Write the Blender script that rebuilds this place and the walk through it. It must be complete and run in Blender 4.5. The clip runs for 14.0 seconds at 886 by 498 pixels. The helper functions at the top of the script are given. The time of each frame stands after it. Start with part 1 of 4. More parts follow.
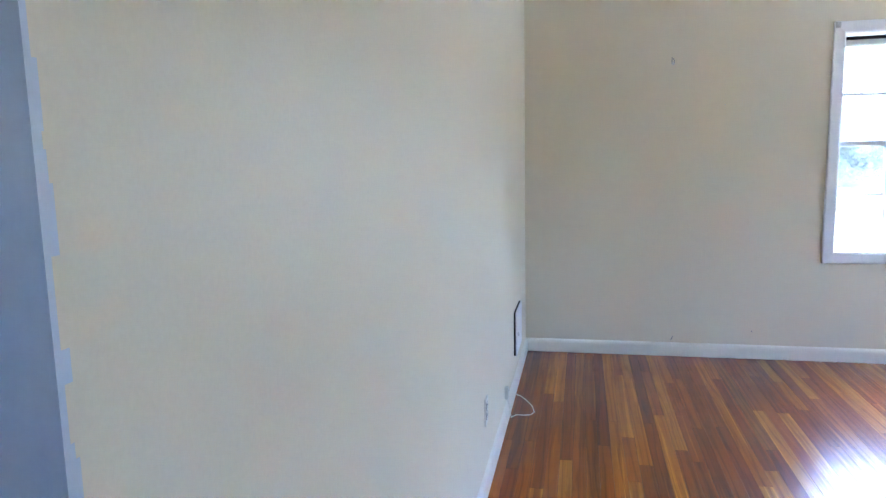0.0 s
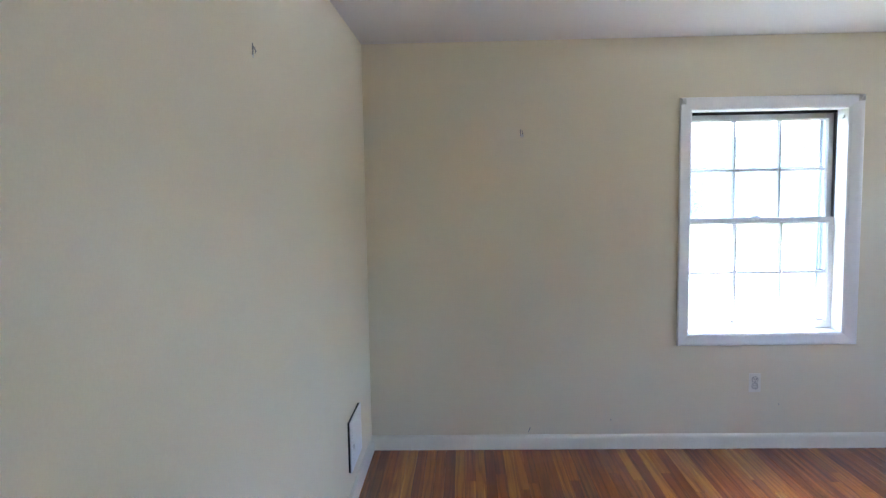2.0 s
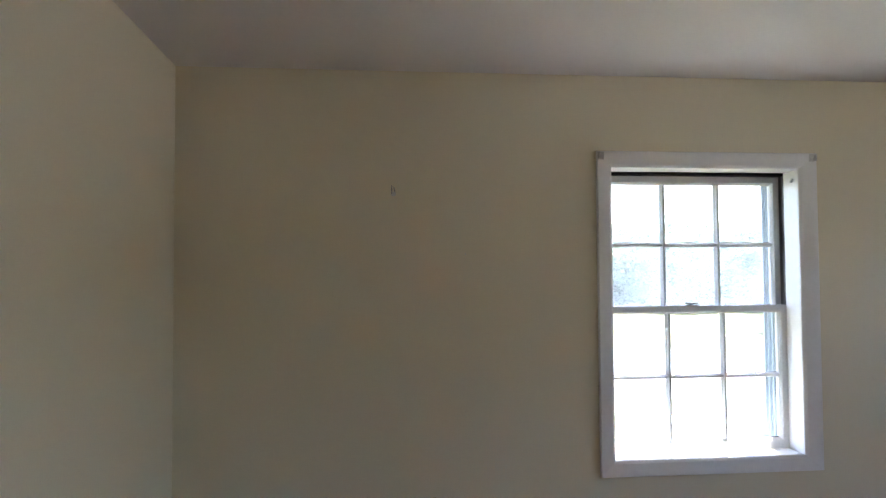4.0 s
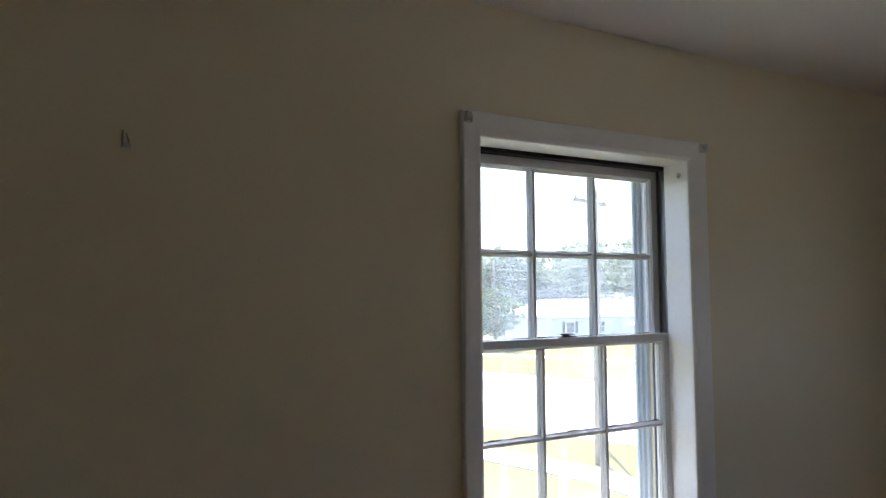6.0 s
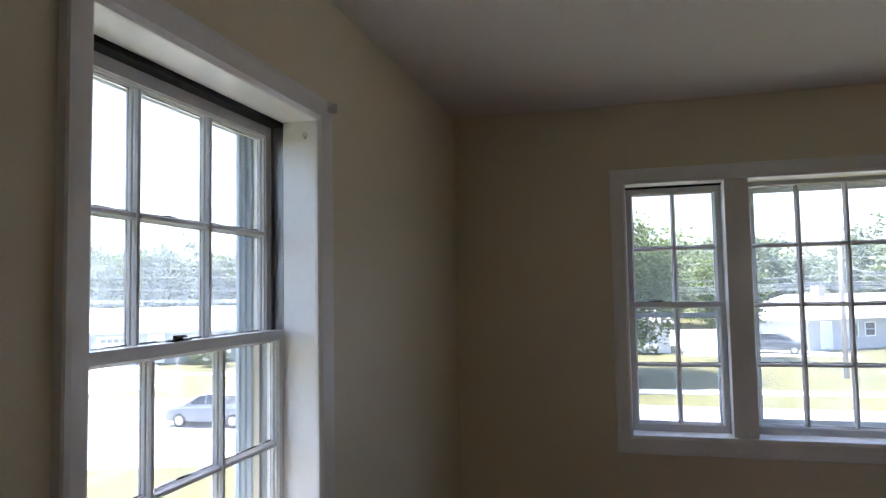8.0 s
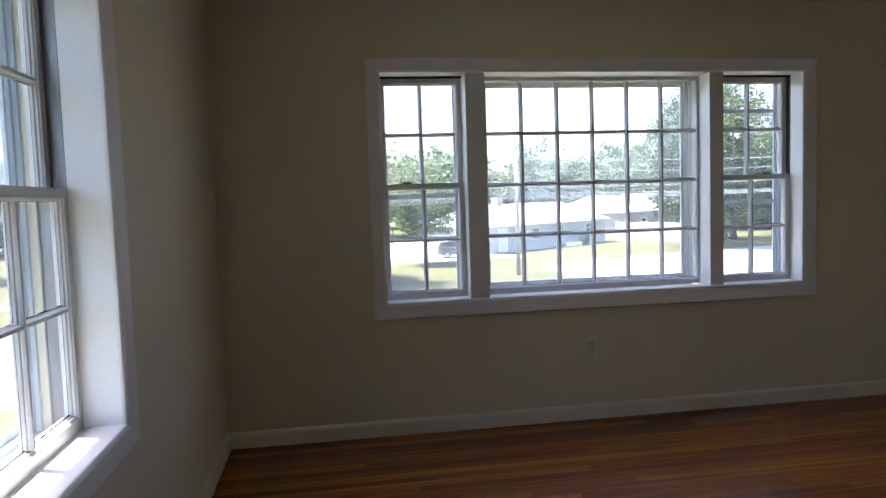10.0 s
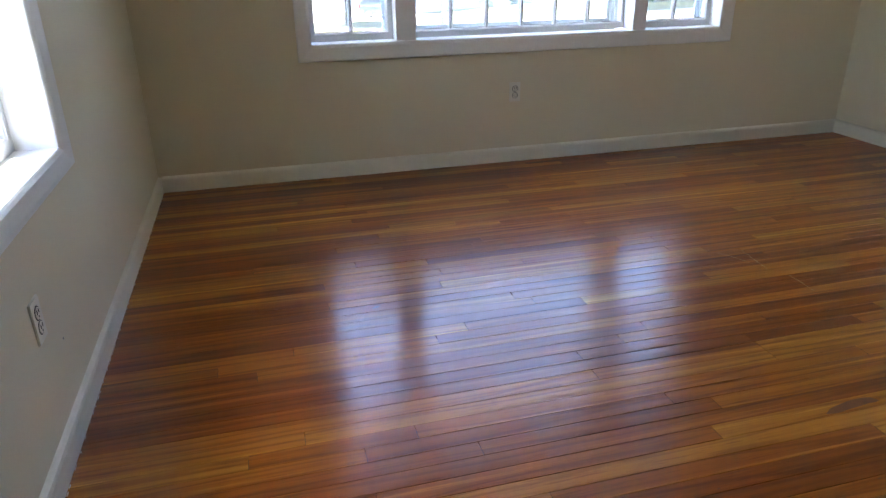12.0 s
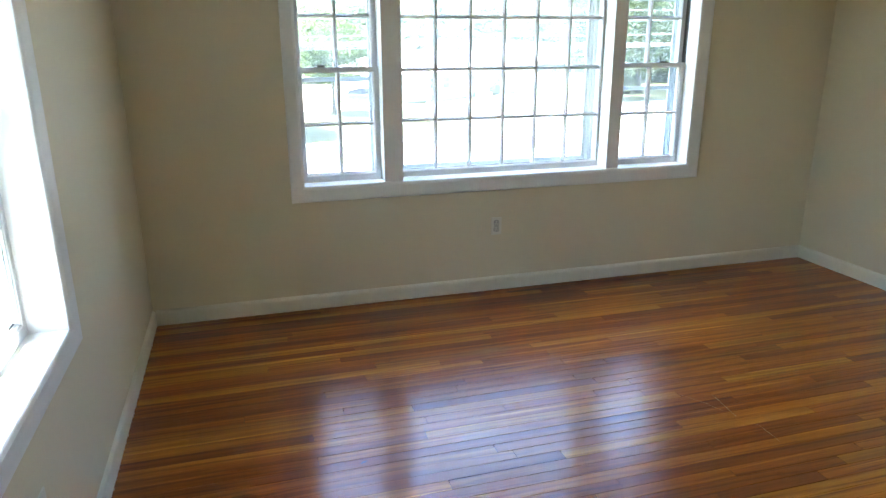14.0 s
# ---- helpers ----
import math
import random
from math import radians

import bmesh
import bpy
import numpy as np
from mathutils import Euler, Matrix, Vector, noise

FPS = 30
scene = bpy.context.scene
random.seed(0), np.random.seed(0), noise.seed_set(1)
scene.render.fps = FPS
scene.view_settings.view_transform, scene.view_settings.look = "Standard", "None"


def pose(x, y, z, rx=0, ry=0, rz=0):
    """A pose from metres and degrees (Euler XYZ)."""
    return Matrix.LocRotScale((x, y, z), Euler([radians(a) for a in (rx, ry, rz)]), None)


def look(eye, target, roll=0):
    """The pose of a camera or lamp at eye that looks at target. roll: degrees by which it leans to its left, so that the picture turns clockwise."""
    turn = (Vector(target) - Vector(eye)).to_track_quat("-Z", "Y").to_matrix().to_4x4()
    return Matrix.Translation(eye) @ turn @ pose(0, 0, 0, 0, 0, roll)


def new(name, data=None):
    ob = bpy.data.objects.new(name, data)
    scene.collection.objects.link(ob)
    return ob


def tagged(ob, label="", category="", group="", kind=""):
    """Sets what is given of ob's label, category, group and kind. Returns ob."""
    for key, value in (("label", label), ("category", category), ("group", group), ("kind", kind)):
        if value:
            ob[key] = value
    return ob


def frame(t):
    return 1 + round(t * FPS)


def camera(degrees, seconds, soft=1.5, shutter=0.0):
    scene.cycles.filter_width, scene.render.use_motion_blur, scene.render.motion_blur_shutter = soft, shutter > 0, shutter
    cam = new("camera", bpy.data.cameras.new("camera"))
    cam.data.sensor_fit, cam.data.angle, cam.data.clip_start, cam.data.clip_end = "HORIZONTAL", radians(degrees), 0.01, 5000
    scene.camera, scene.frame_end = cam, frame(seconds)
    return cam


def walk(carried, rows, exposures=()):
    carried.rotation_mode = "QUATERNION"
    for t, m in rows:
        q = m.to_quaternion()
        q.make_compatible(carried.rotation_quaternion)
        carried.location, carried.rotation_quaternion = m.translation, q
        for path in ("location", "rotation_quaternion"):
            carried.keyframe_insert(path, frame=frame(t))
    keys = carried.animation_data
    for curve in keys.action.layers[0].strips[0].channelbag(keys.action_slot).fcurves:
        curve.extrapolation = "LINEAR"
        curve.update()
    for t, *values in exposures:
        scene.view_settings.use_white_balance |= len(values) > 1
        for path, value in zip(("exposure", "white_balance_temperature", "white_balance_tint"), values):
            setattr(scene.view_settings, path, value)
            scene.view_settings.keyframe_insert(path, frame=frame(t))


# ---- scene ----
cam = camera(66.0, 14.0, soft=1.3)
PATH = [
    (0, (-4.172, -4.605, 1.359), (-4.57, -2.664, 1.084), -1.2),
    (0.5, (-4.185, -4.474, 1.39), (-4.433, -2.508, 1.12), -0.9),
    (1, (-4.184, -4.329, 1.544), (-4.299, -2.354, 1.254), -1.0),
    (1.5, (-4.057, -4.186, 1.603), (-4.122, -2.202, 1.356), -1.0),
    (2, (-3.963, -4.054, 1.602), (-4.025, -2.064, 1.422), -1.0),
    (2.5, (-3.965, -3.823, 1.606), (-4.005, -1.827, 1.489), -0.7),
    (3, (-3.878, -3.575, 1.577), (-3.871, -1.576, 1.531), -0.7),
    (3.2, (-3.807, -3.461, 1.572), (-3.768, -1.462, 1.551), -0.7),
    (5.3, (-3.652, -2.178, 1.496), (-3.074, -0.27, 1.651), -0.3),
    (5.5, (-3.663, -2.048, 1.516), (-2.999, -0.166, 1.652), -0.4),
    (6, (-3.718, -1.762, 1.541), (-2.766, -0.008, 1.671), -0.4),
    (6.5, (-3.629, -1.486, 1.55), (-2.407, 0.095, 1.655), -0.4),
    (7, (-3.519, -1.284, 1.531), (-2.002, 0.012, 1.669), -0.8),
    (7.5, (-3.601, -1.048, 1.527), (-1.844, -0.103, 1.662), -0.8),
    (8, (-3.611, -0.912, 1.493), (-1.686, -0.383, 1.617), -1.0),
    (8.5, (-3.534, -0.82, 1.426), (-1.541, -0.679, 1.533), -1.2),
    (8.7, (-3.547, -0.798, 1.41), (-1.549, -0.776, 1.513), -1.3),
    (10.8, (-3.885, -0.574, 1.243), (-1.974, -1.063, 0.914), -1.0),
    (11, (-3.891, -0.582, 1.22), (-2.002, -1.067, 0.776), -1.0),
    (11.5, (-3.903, -0.592, 1.198), (-2.081, -1.069, 0.524), -0.9),
    (12, (-3.9, -0.586, 1.217), (-2.129, -1.056, 0.416), -0.8),
    (12.5, (-3.916, -0.58, 1.266), (-2.166, -1.055, 0.423), -0.6),
    (13, (-3.937, -0.544, 1.385), (-2.188, -1.027, 0.543), -0.5),
    (13.5, (-3.948, -0.544, 1.503), (-2.171, -1.05, 0.737), -0.4),
    (14, (-3.942, -0.573, 1.559), (-2.106, -1.111, 0.976), -0.2),
]
EXPO = [(0.0, 5.62, 5250, 23), (0.5, 5.42, 5300, 23), (0.9, 5.38, 5300, 22), (2.0, 5.05, 5550, 22), (2.5, 4.97, 5750, 21), (3.0, 4.7, 5950, 22), (5.3, 3.43, 6500, 22), (6.5, 2.85, 6450, 23), (8.5, 3.1, 6400, 25), (10.8, 3.08, 6300, 23), (11.5, 3.68, 6150, 24), (12.3, 4.83, 6300, 16), (13.0, 5.13, 6250, 12), (14.0, 4.74, 6200, 11)]
walk(cam, [(t, look(e, a, r)) for t, e, a, r in PATH], EXPO)

# ---- light ----
SUN_EL, SUN_AZ = 66.0, 20.0
world = bpy.data.worlds.new("world")
scene.world = world
world.use_nodes = True
wn = world.node_tree
sky = wn.nodes.new("ShaderNodeTexSky")
sky.sky_type = "NISHITA"
sky.sun_disc = False
sky.sun_elevation = radians(SUN_EL)
sky.sun_rotation = radians(SUN_AZ)
sky.air_density, sky.dust_density, sky.ozone_density = 1.0, 2.2, 1.2
wn.nodes["Background"].inputs["Strength"].default_value = 0.135
wn.links.new(sky.outputs[0], wn.nodes["Background"].inputs[0])
sun = new("sun", bpy.data.lights.new("sun", "SUN"))
sun.data.energy, sun.data.angle, sun.data.color = 4.6, radians(0.53), (1.0, 0.95, 0.87)
sd = Vector((math.sin(radians(SUN_AZ)) * math.cos(radians(SUN_EL)), math.cos(radians(SUN_AZ)) * math.cos(radians(SUN_EL)), math.sin(radians(SUN_EL))))
sun.matrix_world = look(sd * 50, (0, 0, 0))


# ---- materials ----
def material(name, base=(0.8, 0.8, 0.8), rough=0.5, metal=0.0, spec=0.5):
    m = bpy.data.materials.new(name)
    m.use_nodes = True
    b = m.node_tree.nodes["Principled BSDF"]
    b.inputs["Base Color"].default_value = (*base, 1)
    b.inputs["Roughness"].default_value = rough
    b.inputs["Metallic"].default_value = metal
    b.inputs["Specular IOR Level"].default_value = spec
    return m


def node(m, kind, **values):
    n = m.node_tree.nodes.new(kind)
    for k, v in values.items():
        n.inputs[k.replace("_", " ")].default_value = v
    return n


def wire(m, a, b):
    m.node_tree.links.new(a, b)


def coords(m, scale=(1, 1, 1)):
    tc = node(m, "ShaderNodeTexCoord")
    mp = node(m, "ShaderNodeMapping")
    mp.inputs["Scale"].default_value = scale
    wire(m, tc.outputs["Object"], mp.inputs["Vector"])
    return mp.outputs["Vector"]


def ramp(m, fac, stops):
    r = node(m, "ShaderNodeValToRGB")
    e = r.color_ramp.elements
    while len(e) < len(stops):
        e.new(0.5)
    for el, (p, c) in zip(e, stops):
        el.position, el.color = p, (*c, 1)
    wire(m, fac, r.inputs["Fac"])
    return r.outputs["Color"]


def mottled(name, dark, light, rough=0.5, big=1.5, small=40.0, bump=0.15, dist=0.002, metal=0.0, spec=0.5, stretch=(1, 1, 1)):
    """Two scales of variation in colour, with fine relief."""
    m = material(name, light, rough, metal, spec)
    b = m.node_tree.nodes["Principled BSDF"]
    v = coords(m, stretch)
    n1, n2 = node(m, "ShaderNodeTexNoise", Scale=big, Detail=4.0), node(m, "ShaderNodeTexNoise", Scale=small, Detail=5.0, Roughness=0.65)
    wire(m, v, n1.inputs["Vector"]), wire(m, v, n2.inputs["Vector"])
    mix = node(m, "ShaderNodeMath")
    mix.operation = "MULTIPLY_ADD"
    mix.inputs[1].default_value = 0.5
    wire(m, n2.outputs["Fac"], mix.inputs[0])
    half = node(m, "ShaderNodeMath")
    half.operation = "MULTIPLY"
    half.inputs[1].default_value = 0.5
    wire(m, n1.outputs["Fac"], half.inputs[0])
    wire(m, half.outputs[0], mix.inputs[2])
    wire(m, ramp(m, mix.outputs[0], ((0.3, dark), (0.66, light))), b.inputs["Base Color"])
    bp = node(m, "ShaderNodeBump", Strength=bump, Distance=dist)
    wire(m, n2.outputs["Fac"], bp.inputs["Height"])
    wire(m, bp.outputs[0], b.inputs["Normal"])
    return m


WALL = mottled("wall_paint", (0.725, 0.648, 0.472), (0.785, 0.708, 0.530), 0.46, 0.9, 130, 0.12, 0.0012, spec=0.5)
CEIL = mottled("ceiling_paint", (0.77, 0.745, 0.72), (0.83, 0.80, 0.775), 0.8, 0.7, 90, 0.12, 0.0012, spec=0.2)
TRIM = mottled("trim_paint", (0.82, 0.805, 0.78), (0.88, 0.87, 0.85), 0.33, 2.5, 55, 0.12, 0.001)
SASH = mottled("sash_paint", (0.65, 0.65, 0.65), (0.78, 0.78, 0.77), 0.38, 6, 90, 0.3, 0.001)
BASE = mottled("baseboard_paint", (0.79, 0.745, 0.62), (0.86, 0.815, 0.69), 0.38, 2.0, 45, 0.2, 0.0015)
TRACK = mottled("aluminium_track", (0.16, 0.16, 0.17), (0.34, 0.34, 0.35), 0.42, 9, 80, 0.2, 0.0006, metal=0.8, stretch=(1, 1, 0.1))
# the shade on the frames' inner side is put into this grey-blue
STORM = mottled("storm_paint_shaded", (0.36, 0.44, 0.51), (0.58, 0.63, 0.67), 0.5, 5, 70, 0.2, 0.001, stretch=(1, 1, 0.2))
# same paint, paler for the centre frame: its brighter light is in the colour
LITSTORM = mottled("storm_paint_lit", (0.66, 0.68, 0.66), (0.80, 0.81, 0.78), 0.45, 5, 70, 0.2, 0.001, stretch=(1, 1, 0.2))
GAPBLACK = mottled("seal_and_gap_black", (0.004, 0.004, 0.004), (0.011, 0.011, 0.011), 0.9, 9, 80)
BRONZE = mottled("dark_bronze", (0.02, 0.017, 0.014), (0.07, 0.06, 0.05), 0.4, 30, 150, 0.3, 0.0005, metal=0.7)
PLASTIC = mottled("ivory_plastic", (0.76, 0.73, 0.63), (0.82, 0.79, 0.69), 0.3, 20, 150, 0.03)
BLACK = mottled("slot_black", (0.01, 0.01, 0.01), (0.02, 0.02, 0.02), 0.6, 20, 150)
SPACKLE = mottled("plaster_patch", (0.5, 0.49, 0.46), (0.74, 0.73, 0.7), 0.8, 40, 200, 0.5, 0.002)
STEEL = mottled("hook_steel", (0.3, 0.3, 0.3), (0.5, 0.5, 0.5), 0.35, 40, 200, 0.2, 0.0005, metal=0.9)
PUTTY = mottled("old_putty", (0.035, 0.034, 0.032), (0.11, 0.108, 0.10), 0.8, 18, 120, 0.4, 0.001)
HOOK = mottled("dull_grey_metal", (0.22, 0.21, 0.2), (0.36, 0.35, 0.33), 0.5, 40, 200, 0.2, 0.0005)
# the blue of the hall daylight is put into this paint colour
JAMB = mottled("daylit_doorway_paint", (0.52, 0.58, 0.65), (0.60, 0.66, 0.72), 0.45, 3, 60, 0.2, 0.0015)


def wood_material(name, source):
    m = material(name, (0.3, 0.12, 0.04), 0.2)
    nt, b = m.node_tree, m.node_tree.nodes["Principled BSDF"]
    tc = node(m, "ShaderNodeTexCoord")
    if source == "object":
        rnd = node(m, "ShaderNodeObjectInfo").outputs["Random"]
    else:
        rnd = node(m, "ShaderNodeNewGeometry").outputs["Random Per Island"]
    off = node(m, "ShaderNodeVectorMath")
    off.operation = "SCALE"
    off.inputs[0].default_value = (37.0, 91.0, 53.0)
    wire(m, rnd, off.inputs["Scale"])
    add = node(m, "ShaderNodeVectorMath")
    add.operation = "ADD"
    wire(m, tc.outputs["Object"], add.inputs[0])
    wire(m, off.outputs[0], add.inputs[1])
    mp = node(m, "ShaderNodeMapping")
    mp.inputs["Scale"].default_value = (1.0, 0.03, 1.0)
    wire(m, add.outputs[0], mp.inputs["Vector"])
    fine = node(m, "ShaderNodeTexNoise", Scale=190.0, Detail=6.0, Roughness=0.75)
    wire(m, mp.outputs[0], fine.inputs["Vector"])
    mp2 = node(m, "ShaderNodeMapping")
    mp2.inputs["Scale"].default_value = (1.0, 0.055, 1.0)
    wire(m, add.outputs[0], mp2.inputs["Vector"])
    grain = node(m, "ShaderNodeTexWave", Scale=7.0, Distortion=14.0, Detail=3.0)
    grain.inputs["Detail Scale"].default_value = 1.6
    wire(m, mp2.outputs[0], grain.inputs["Vector"])
    tone = ramp(m, rnd, ((0.0, (0.205, 0.042, 0.004)), (0.25, (0.275, 0.067, 0.005)), (0.5, (0.35, 0.096, 0.007)), (0.80, (0.415, 0.130, 0.010)), (0.93, (0.50, 0.19, 0.022)), (1.0, (0.18, 0.039, 0.005))))
    mixg = node(m, "ShaderNodeMix")
    mixg.data_type, mixg.blend_type = "RGBA", "MULTIPLY"
    mixg.inputs["Factor"].default_value = 0.6
    wire(m, tone, mixg.inputs["A"])
    wire(m, ramp(m, grain.outputs["Fac"], ((0.0, (0.58, 0.46, 0.38)), (0.24, (1, 1, 1)), (1.0, (1.1, 1.1, 1.1)))), mixg.inputs["B"])
    mixf = node(m, "ShaderNodeMix")
    mixf.data_type, mixf.blend_type = "RGBA", "MULTIPLY"
    mixf.inputs["Factor"].default_value = 0.58
    wire(m, mixg.outputs["Result"], mixf.inputs["A"])
    wire(m, ramp(m, fine.outputs["Fac"], ((0.36, (0.42, 0.27, 0.18)), (0.46, (1, 1, 1)))), mixf.inputs["B"])
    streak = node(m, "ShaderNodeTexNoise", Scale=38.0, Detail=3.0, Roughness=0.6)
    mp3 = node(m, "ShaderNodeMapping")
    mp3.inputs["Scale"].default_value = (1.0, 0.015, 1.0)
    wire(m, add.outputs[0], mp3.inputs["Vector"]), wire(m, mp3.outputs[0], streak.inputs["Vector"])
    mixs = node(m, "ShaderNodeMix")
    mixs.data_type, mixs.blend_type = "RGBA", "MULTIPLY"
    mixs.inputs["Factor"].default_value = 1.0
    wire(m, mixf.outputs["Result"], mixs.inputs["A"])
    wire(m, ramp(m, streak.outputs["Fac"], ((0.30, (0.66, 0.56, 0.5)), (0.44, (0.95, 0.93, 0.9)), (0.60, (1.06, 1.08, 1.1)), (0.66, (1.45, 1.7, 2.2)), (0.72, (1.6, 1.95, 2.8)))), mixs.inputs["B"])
    wire(m, mixs.outputs["Result"], b.inputs["Base Color"])
    rr = node(m, "ShaderNodeMapRange")
    rr.inputs["From Min"].default_value, rr.inputs["From Max"].default_value = 0.3, 0.7
    rr.inputs["To Min"].default_value, rr.inputs["To Max"].default_value = 0.42, 0.30
    wire(m, fine.outputs["Fac"], rr.inputs["Value"])
    wire(m, rr.outputs[0], b.inputs["Roughness"])
    b.inputs["Specular IOR Level"].default_value = 0.12
    pores = node(m, "ShaderNodeMapRange")
    pores.inputs["From Min"].default_value, pores.inputs["From Max"].default_value, pores.inputs["To Min"].default_value = 0.36, 0.47, 0.3
    pores.inputs["To Max"].default_value = 1.0
    wire(m, fine.outputs["Fac"], pores.inputs["Value"])
    b.inputs["Coat IOR"].default_value = 1.5
    # worn patches, where the gloss breaks up into fine scuffs
    place = node(m, "ShaderNodeNewGeometry").outputs["Position"]
    patch, scuff = node(m, "ShaderNodeTexNoise", Scale=2.6, Detail=3.0), node(m, "ShaderNodeTexNoise", Scale=48.0, Detail=4.0, Roughness=0.7)
    long = node(m, "ShaderNodeMapping")
    long.inputs["Scale"].default_value = (1.0, 0.35, 1.0)
    wire(m, place, patch.inputs["Vector"]), wire(m, place, long.inputs["Vector"]), wire(m, long.outputs[0], scuff.inputs["Vector"])
    worn = node(m, "ShaderNodeMapRange")
    worn.inputs["From Min"].default_value, worn.inputs["From Max"].default_value = 0.44, 0.60
    wire(m, patch.outputs["Fac"], worn.inputs["Value"])
    amount = node(m, "ShaderNodeMath")
    amount.operation = "MULTIPLY"
    wire(m, worn.outputs[0], amount.inputs[0]), wire(m, scuff.outputs["Fac"], amount.inputs[1])
    cr = node(m, "ShaderNodeMapRange")
    cr.inputs["To Min"].default_value, cr.inputs["To Max"].default_value = 0.125, 0.30
    wire(m, amount.outputs[0], cr.inputs["Value"]), wire(m, cr.outputs[0], b.inputs["Coat Roughness"])
    # crazed varnish: fine broken lines without gloss inside the worn patches
    ripple = node(m, "ShaderNodeTexNoise", Scale=34.0, Detail=3.0, Roughness=0.6, Distortion=0.8)
    wire(m, long.outputs[0], ripple.inputs["Vector"])
    lines = ramp(m, ripple.outputs["Fac"], ((0.455, (0, 0, 0)), (0.50, (1, 1, 1)), (0.545, (0, 0, 0))))
    craze, weight = node(m, "ShaderNodeMath"), node(m, "ShaderNodeMath")
    craze.operation, weight.operation = "MULTIPLY", "MULTIPLY_ADD"
    wire(m, lines, craze.inputs[0]), wire(m, worn.outputs[0], craze.inputs[1])
    weight.inputs[1].default_value = -0.65
    weight.use_clamp = True
    wire(m, craze.outputs[0], weight.inputs[0]), wire(m, pores.outputs[0], weight.inputs[2]), wire(m, weight.outputs[0], b.inputs["Coat Weight"])
    relief = node(m, "ShaderNodeMath")
    relief.operation = "MULTIPLY_ADD"
    relief.inputs[1].default_value = 0.8
    wire(m, grain.outputs["Fac"], relief.inputs[0]), wire(m, fine.outputs["Fac"], relief.inputs[2])
    bp = node(m, "ShaderNodeBump", Strength=0.5, Distance=0.0006)
    wire(m, relief.outputs[0], bp.inputs["Height"]), wire(m, bp.outputs[0], b.inputs["Normal"])
    wob = node(m, "ShaderNodeTexNoise", Scale=9.0, Detail=2.0)
    wire(m, add.outputs[0], wob.inputs["Vector"])
    bp2, bp3 = node(m, "ShaderNodeBump", Strength=0.3, Distance=0.0016), node(m, "ShaderNodeBump", Strength=0.9, Distance=0.0011)
    wire(m, wob.outputs["Fac"], bp2.inputs["Height"]), wire(m, amount.outputs[0], bp3.inputs["Height"])
    bp4 = node(m, "ShaderNodeBump", Strength=0.4, Distance=0.0008)
    wire(m, bp2.outputs[0], bp3.inputs["Normal"]), wire(m, bp3.outputs[0], bp4.inputs["Normal"]), wire(m, relief.outputs[0], bp4.inputs["Height"])
    wire(m, bp4.outputs[0], b.inputs["Coat Normal"])
    return m


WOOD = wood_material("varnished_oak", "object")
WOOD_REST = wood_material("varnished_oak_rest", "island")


def glass_material(name, dirt=0.05):
    """Clear pane with a little dust on it."""
    m = bpy.data.materials.new(name)
    m.use_nodes = True
    nt = m.node_tree
    nt.nodes.remove(nt.nodes["Principled BSDF"])
    out = nt.nodes["Material Output"]
    clear, gloss, dust = node(m, "ShaderNodeBsdfTransparent"), node(m, "ShaderNodeBsdfGlossy", Roughness=0.02), node(m, "ShaderNodeBsdfTranslucent")
    clear.inputs["Color"].default_value = (0.93, 0.955, 0.96, 1)
    dust.inputs["Color"].default_value = (0.72, 0.80, 0.86, 1)
    lw = node(m, "ShaderNodeLayerWeight", Blend=0.5)
    p5, fr = node(m, "ShaderNodeMath"), node(m, "ShaderNodeMath")
    p5.operation, fr.operation = "POWER", "MULTIPLY_ADD"
    p5.inputs[1].default_value, fr.inputs[1].default_value, fr.inputs[2].default_value = 5.0, 0.9, 0.04
    wire(m, lw.outputs["Facing"], p5.inputs[0])
    wire(m, p5.outputs[0], fr.inputs[0])
    n = node(m, "ShaderNodeTexNoise", Scale=3.5, Detail=5.0)
    wire(m, coords(m, (1, 1, 0.5)), n.inputs["Vector"])
    k = node(m, "ShaderNodeMapRange")
    k.inputs["From Min"].default_value, k.inputs["From Max"].default_value = 0.3, 0.75
    k.inputs["To Min"].default_value, k.inputs["To Max"].default_value = dirt * 0.5, dirt * 2.0
    wire(m, n.outputs["Fac"], k.inputs["Value"])
    a, c = node(m, "ShaderNodeMixShader"), node(m, "ShaderNodeMixShader")
    wire(m, k.outputs[0], a.inputs[0]), wire(m, clear.outputs[0], a.inputs[1]), wire(m, dust.outputs[0], a.inputs[2])
    wire(m, fr.outputs[0], c.inputs[0]), wire(m, a.outputs[0], c.inputs[1]), wire(m, gloss.outputs[0], c.inputs[2])
    wire(m, c.outputs[0], out.inputs["Surface"])
    return m


GLASS = glass_material("window_glass", 0.015)
STORMGLASS = glass_material("storm_glass", 0.055)
HAZYGLASS = glass_material("hazy_storm_glass", 0.105)
CLEANGLASS = glass_material("clean_storm_glass", 0.012)


# ---- mesh helpers ----
def mesh_of(name, bm, mat, smooth=False):
    bmesh.ops.recalc_face_normals(bm, faces=bm.faces)
    me = bpy.data.meshes.new(name)
    bm.to_mesh(me)
    bm.free()
    for mt in (mat if isinstance(mat, (list, tuple)) else [mat]):
        me.materials.append(mt)
    if smooth:
        me.polygons.foreach_set("use_smooth", [True] * len(me.polygons))
    return me


def part(name, bm, mat, parent=None, label="", smooth=False):
    ob = new(name, mesh_of(name, bm, mat, smooth))
    if parent:
        ob.parent = parent
    return tagged(ob, label)


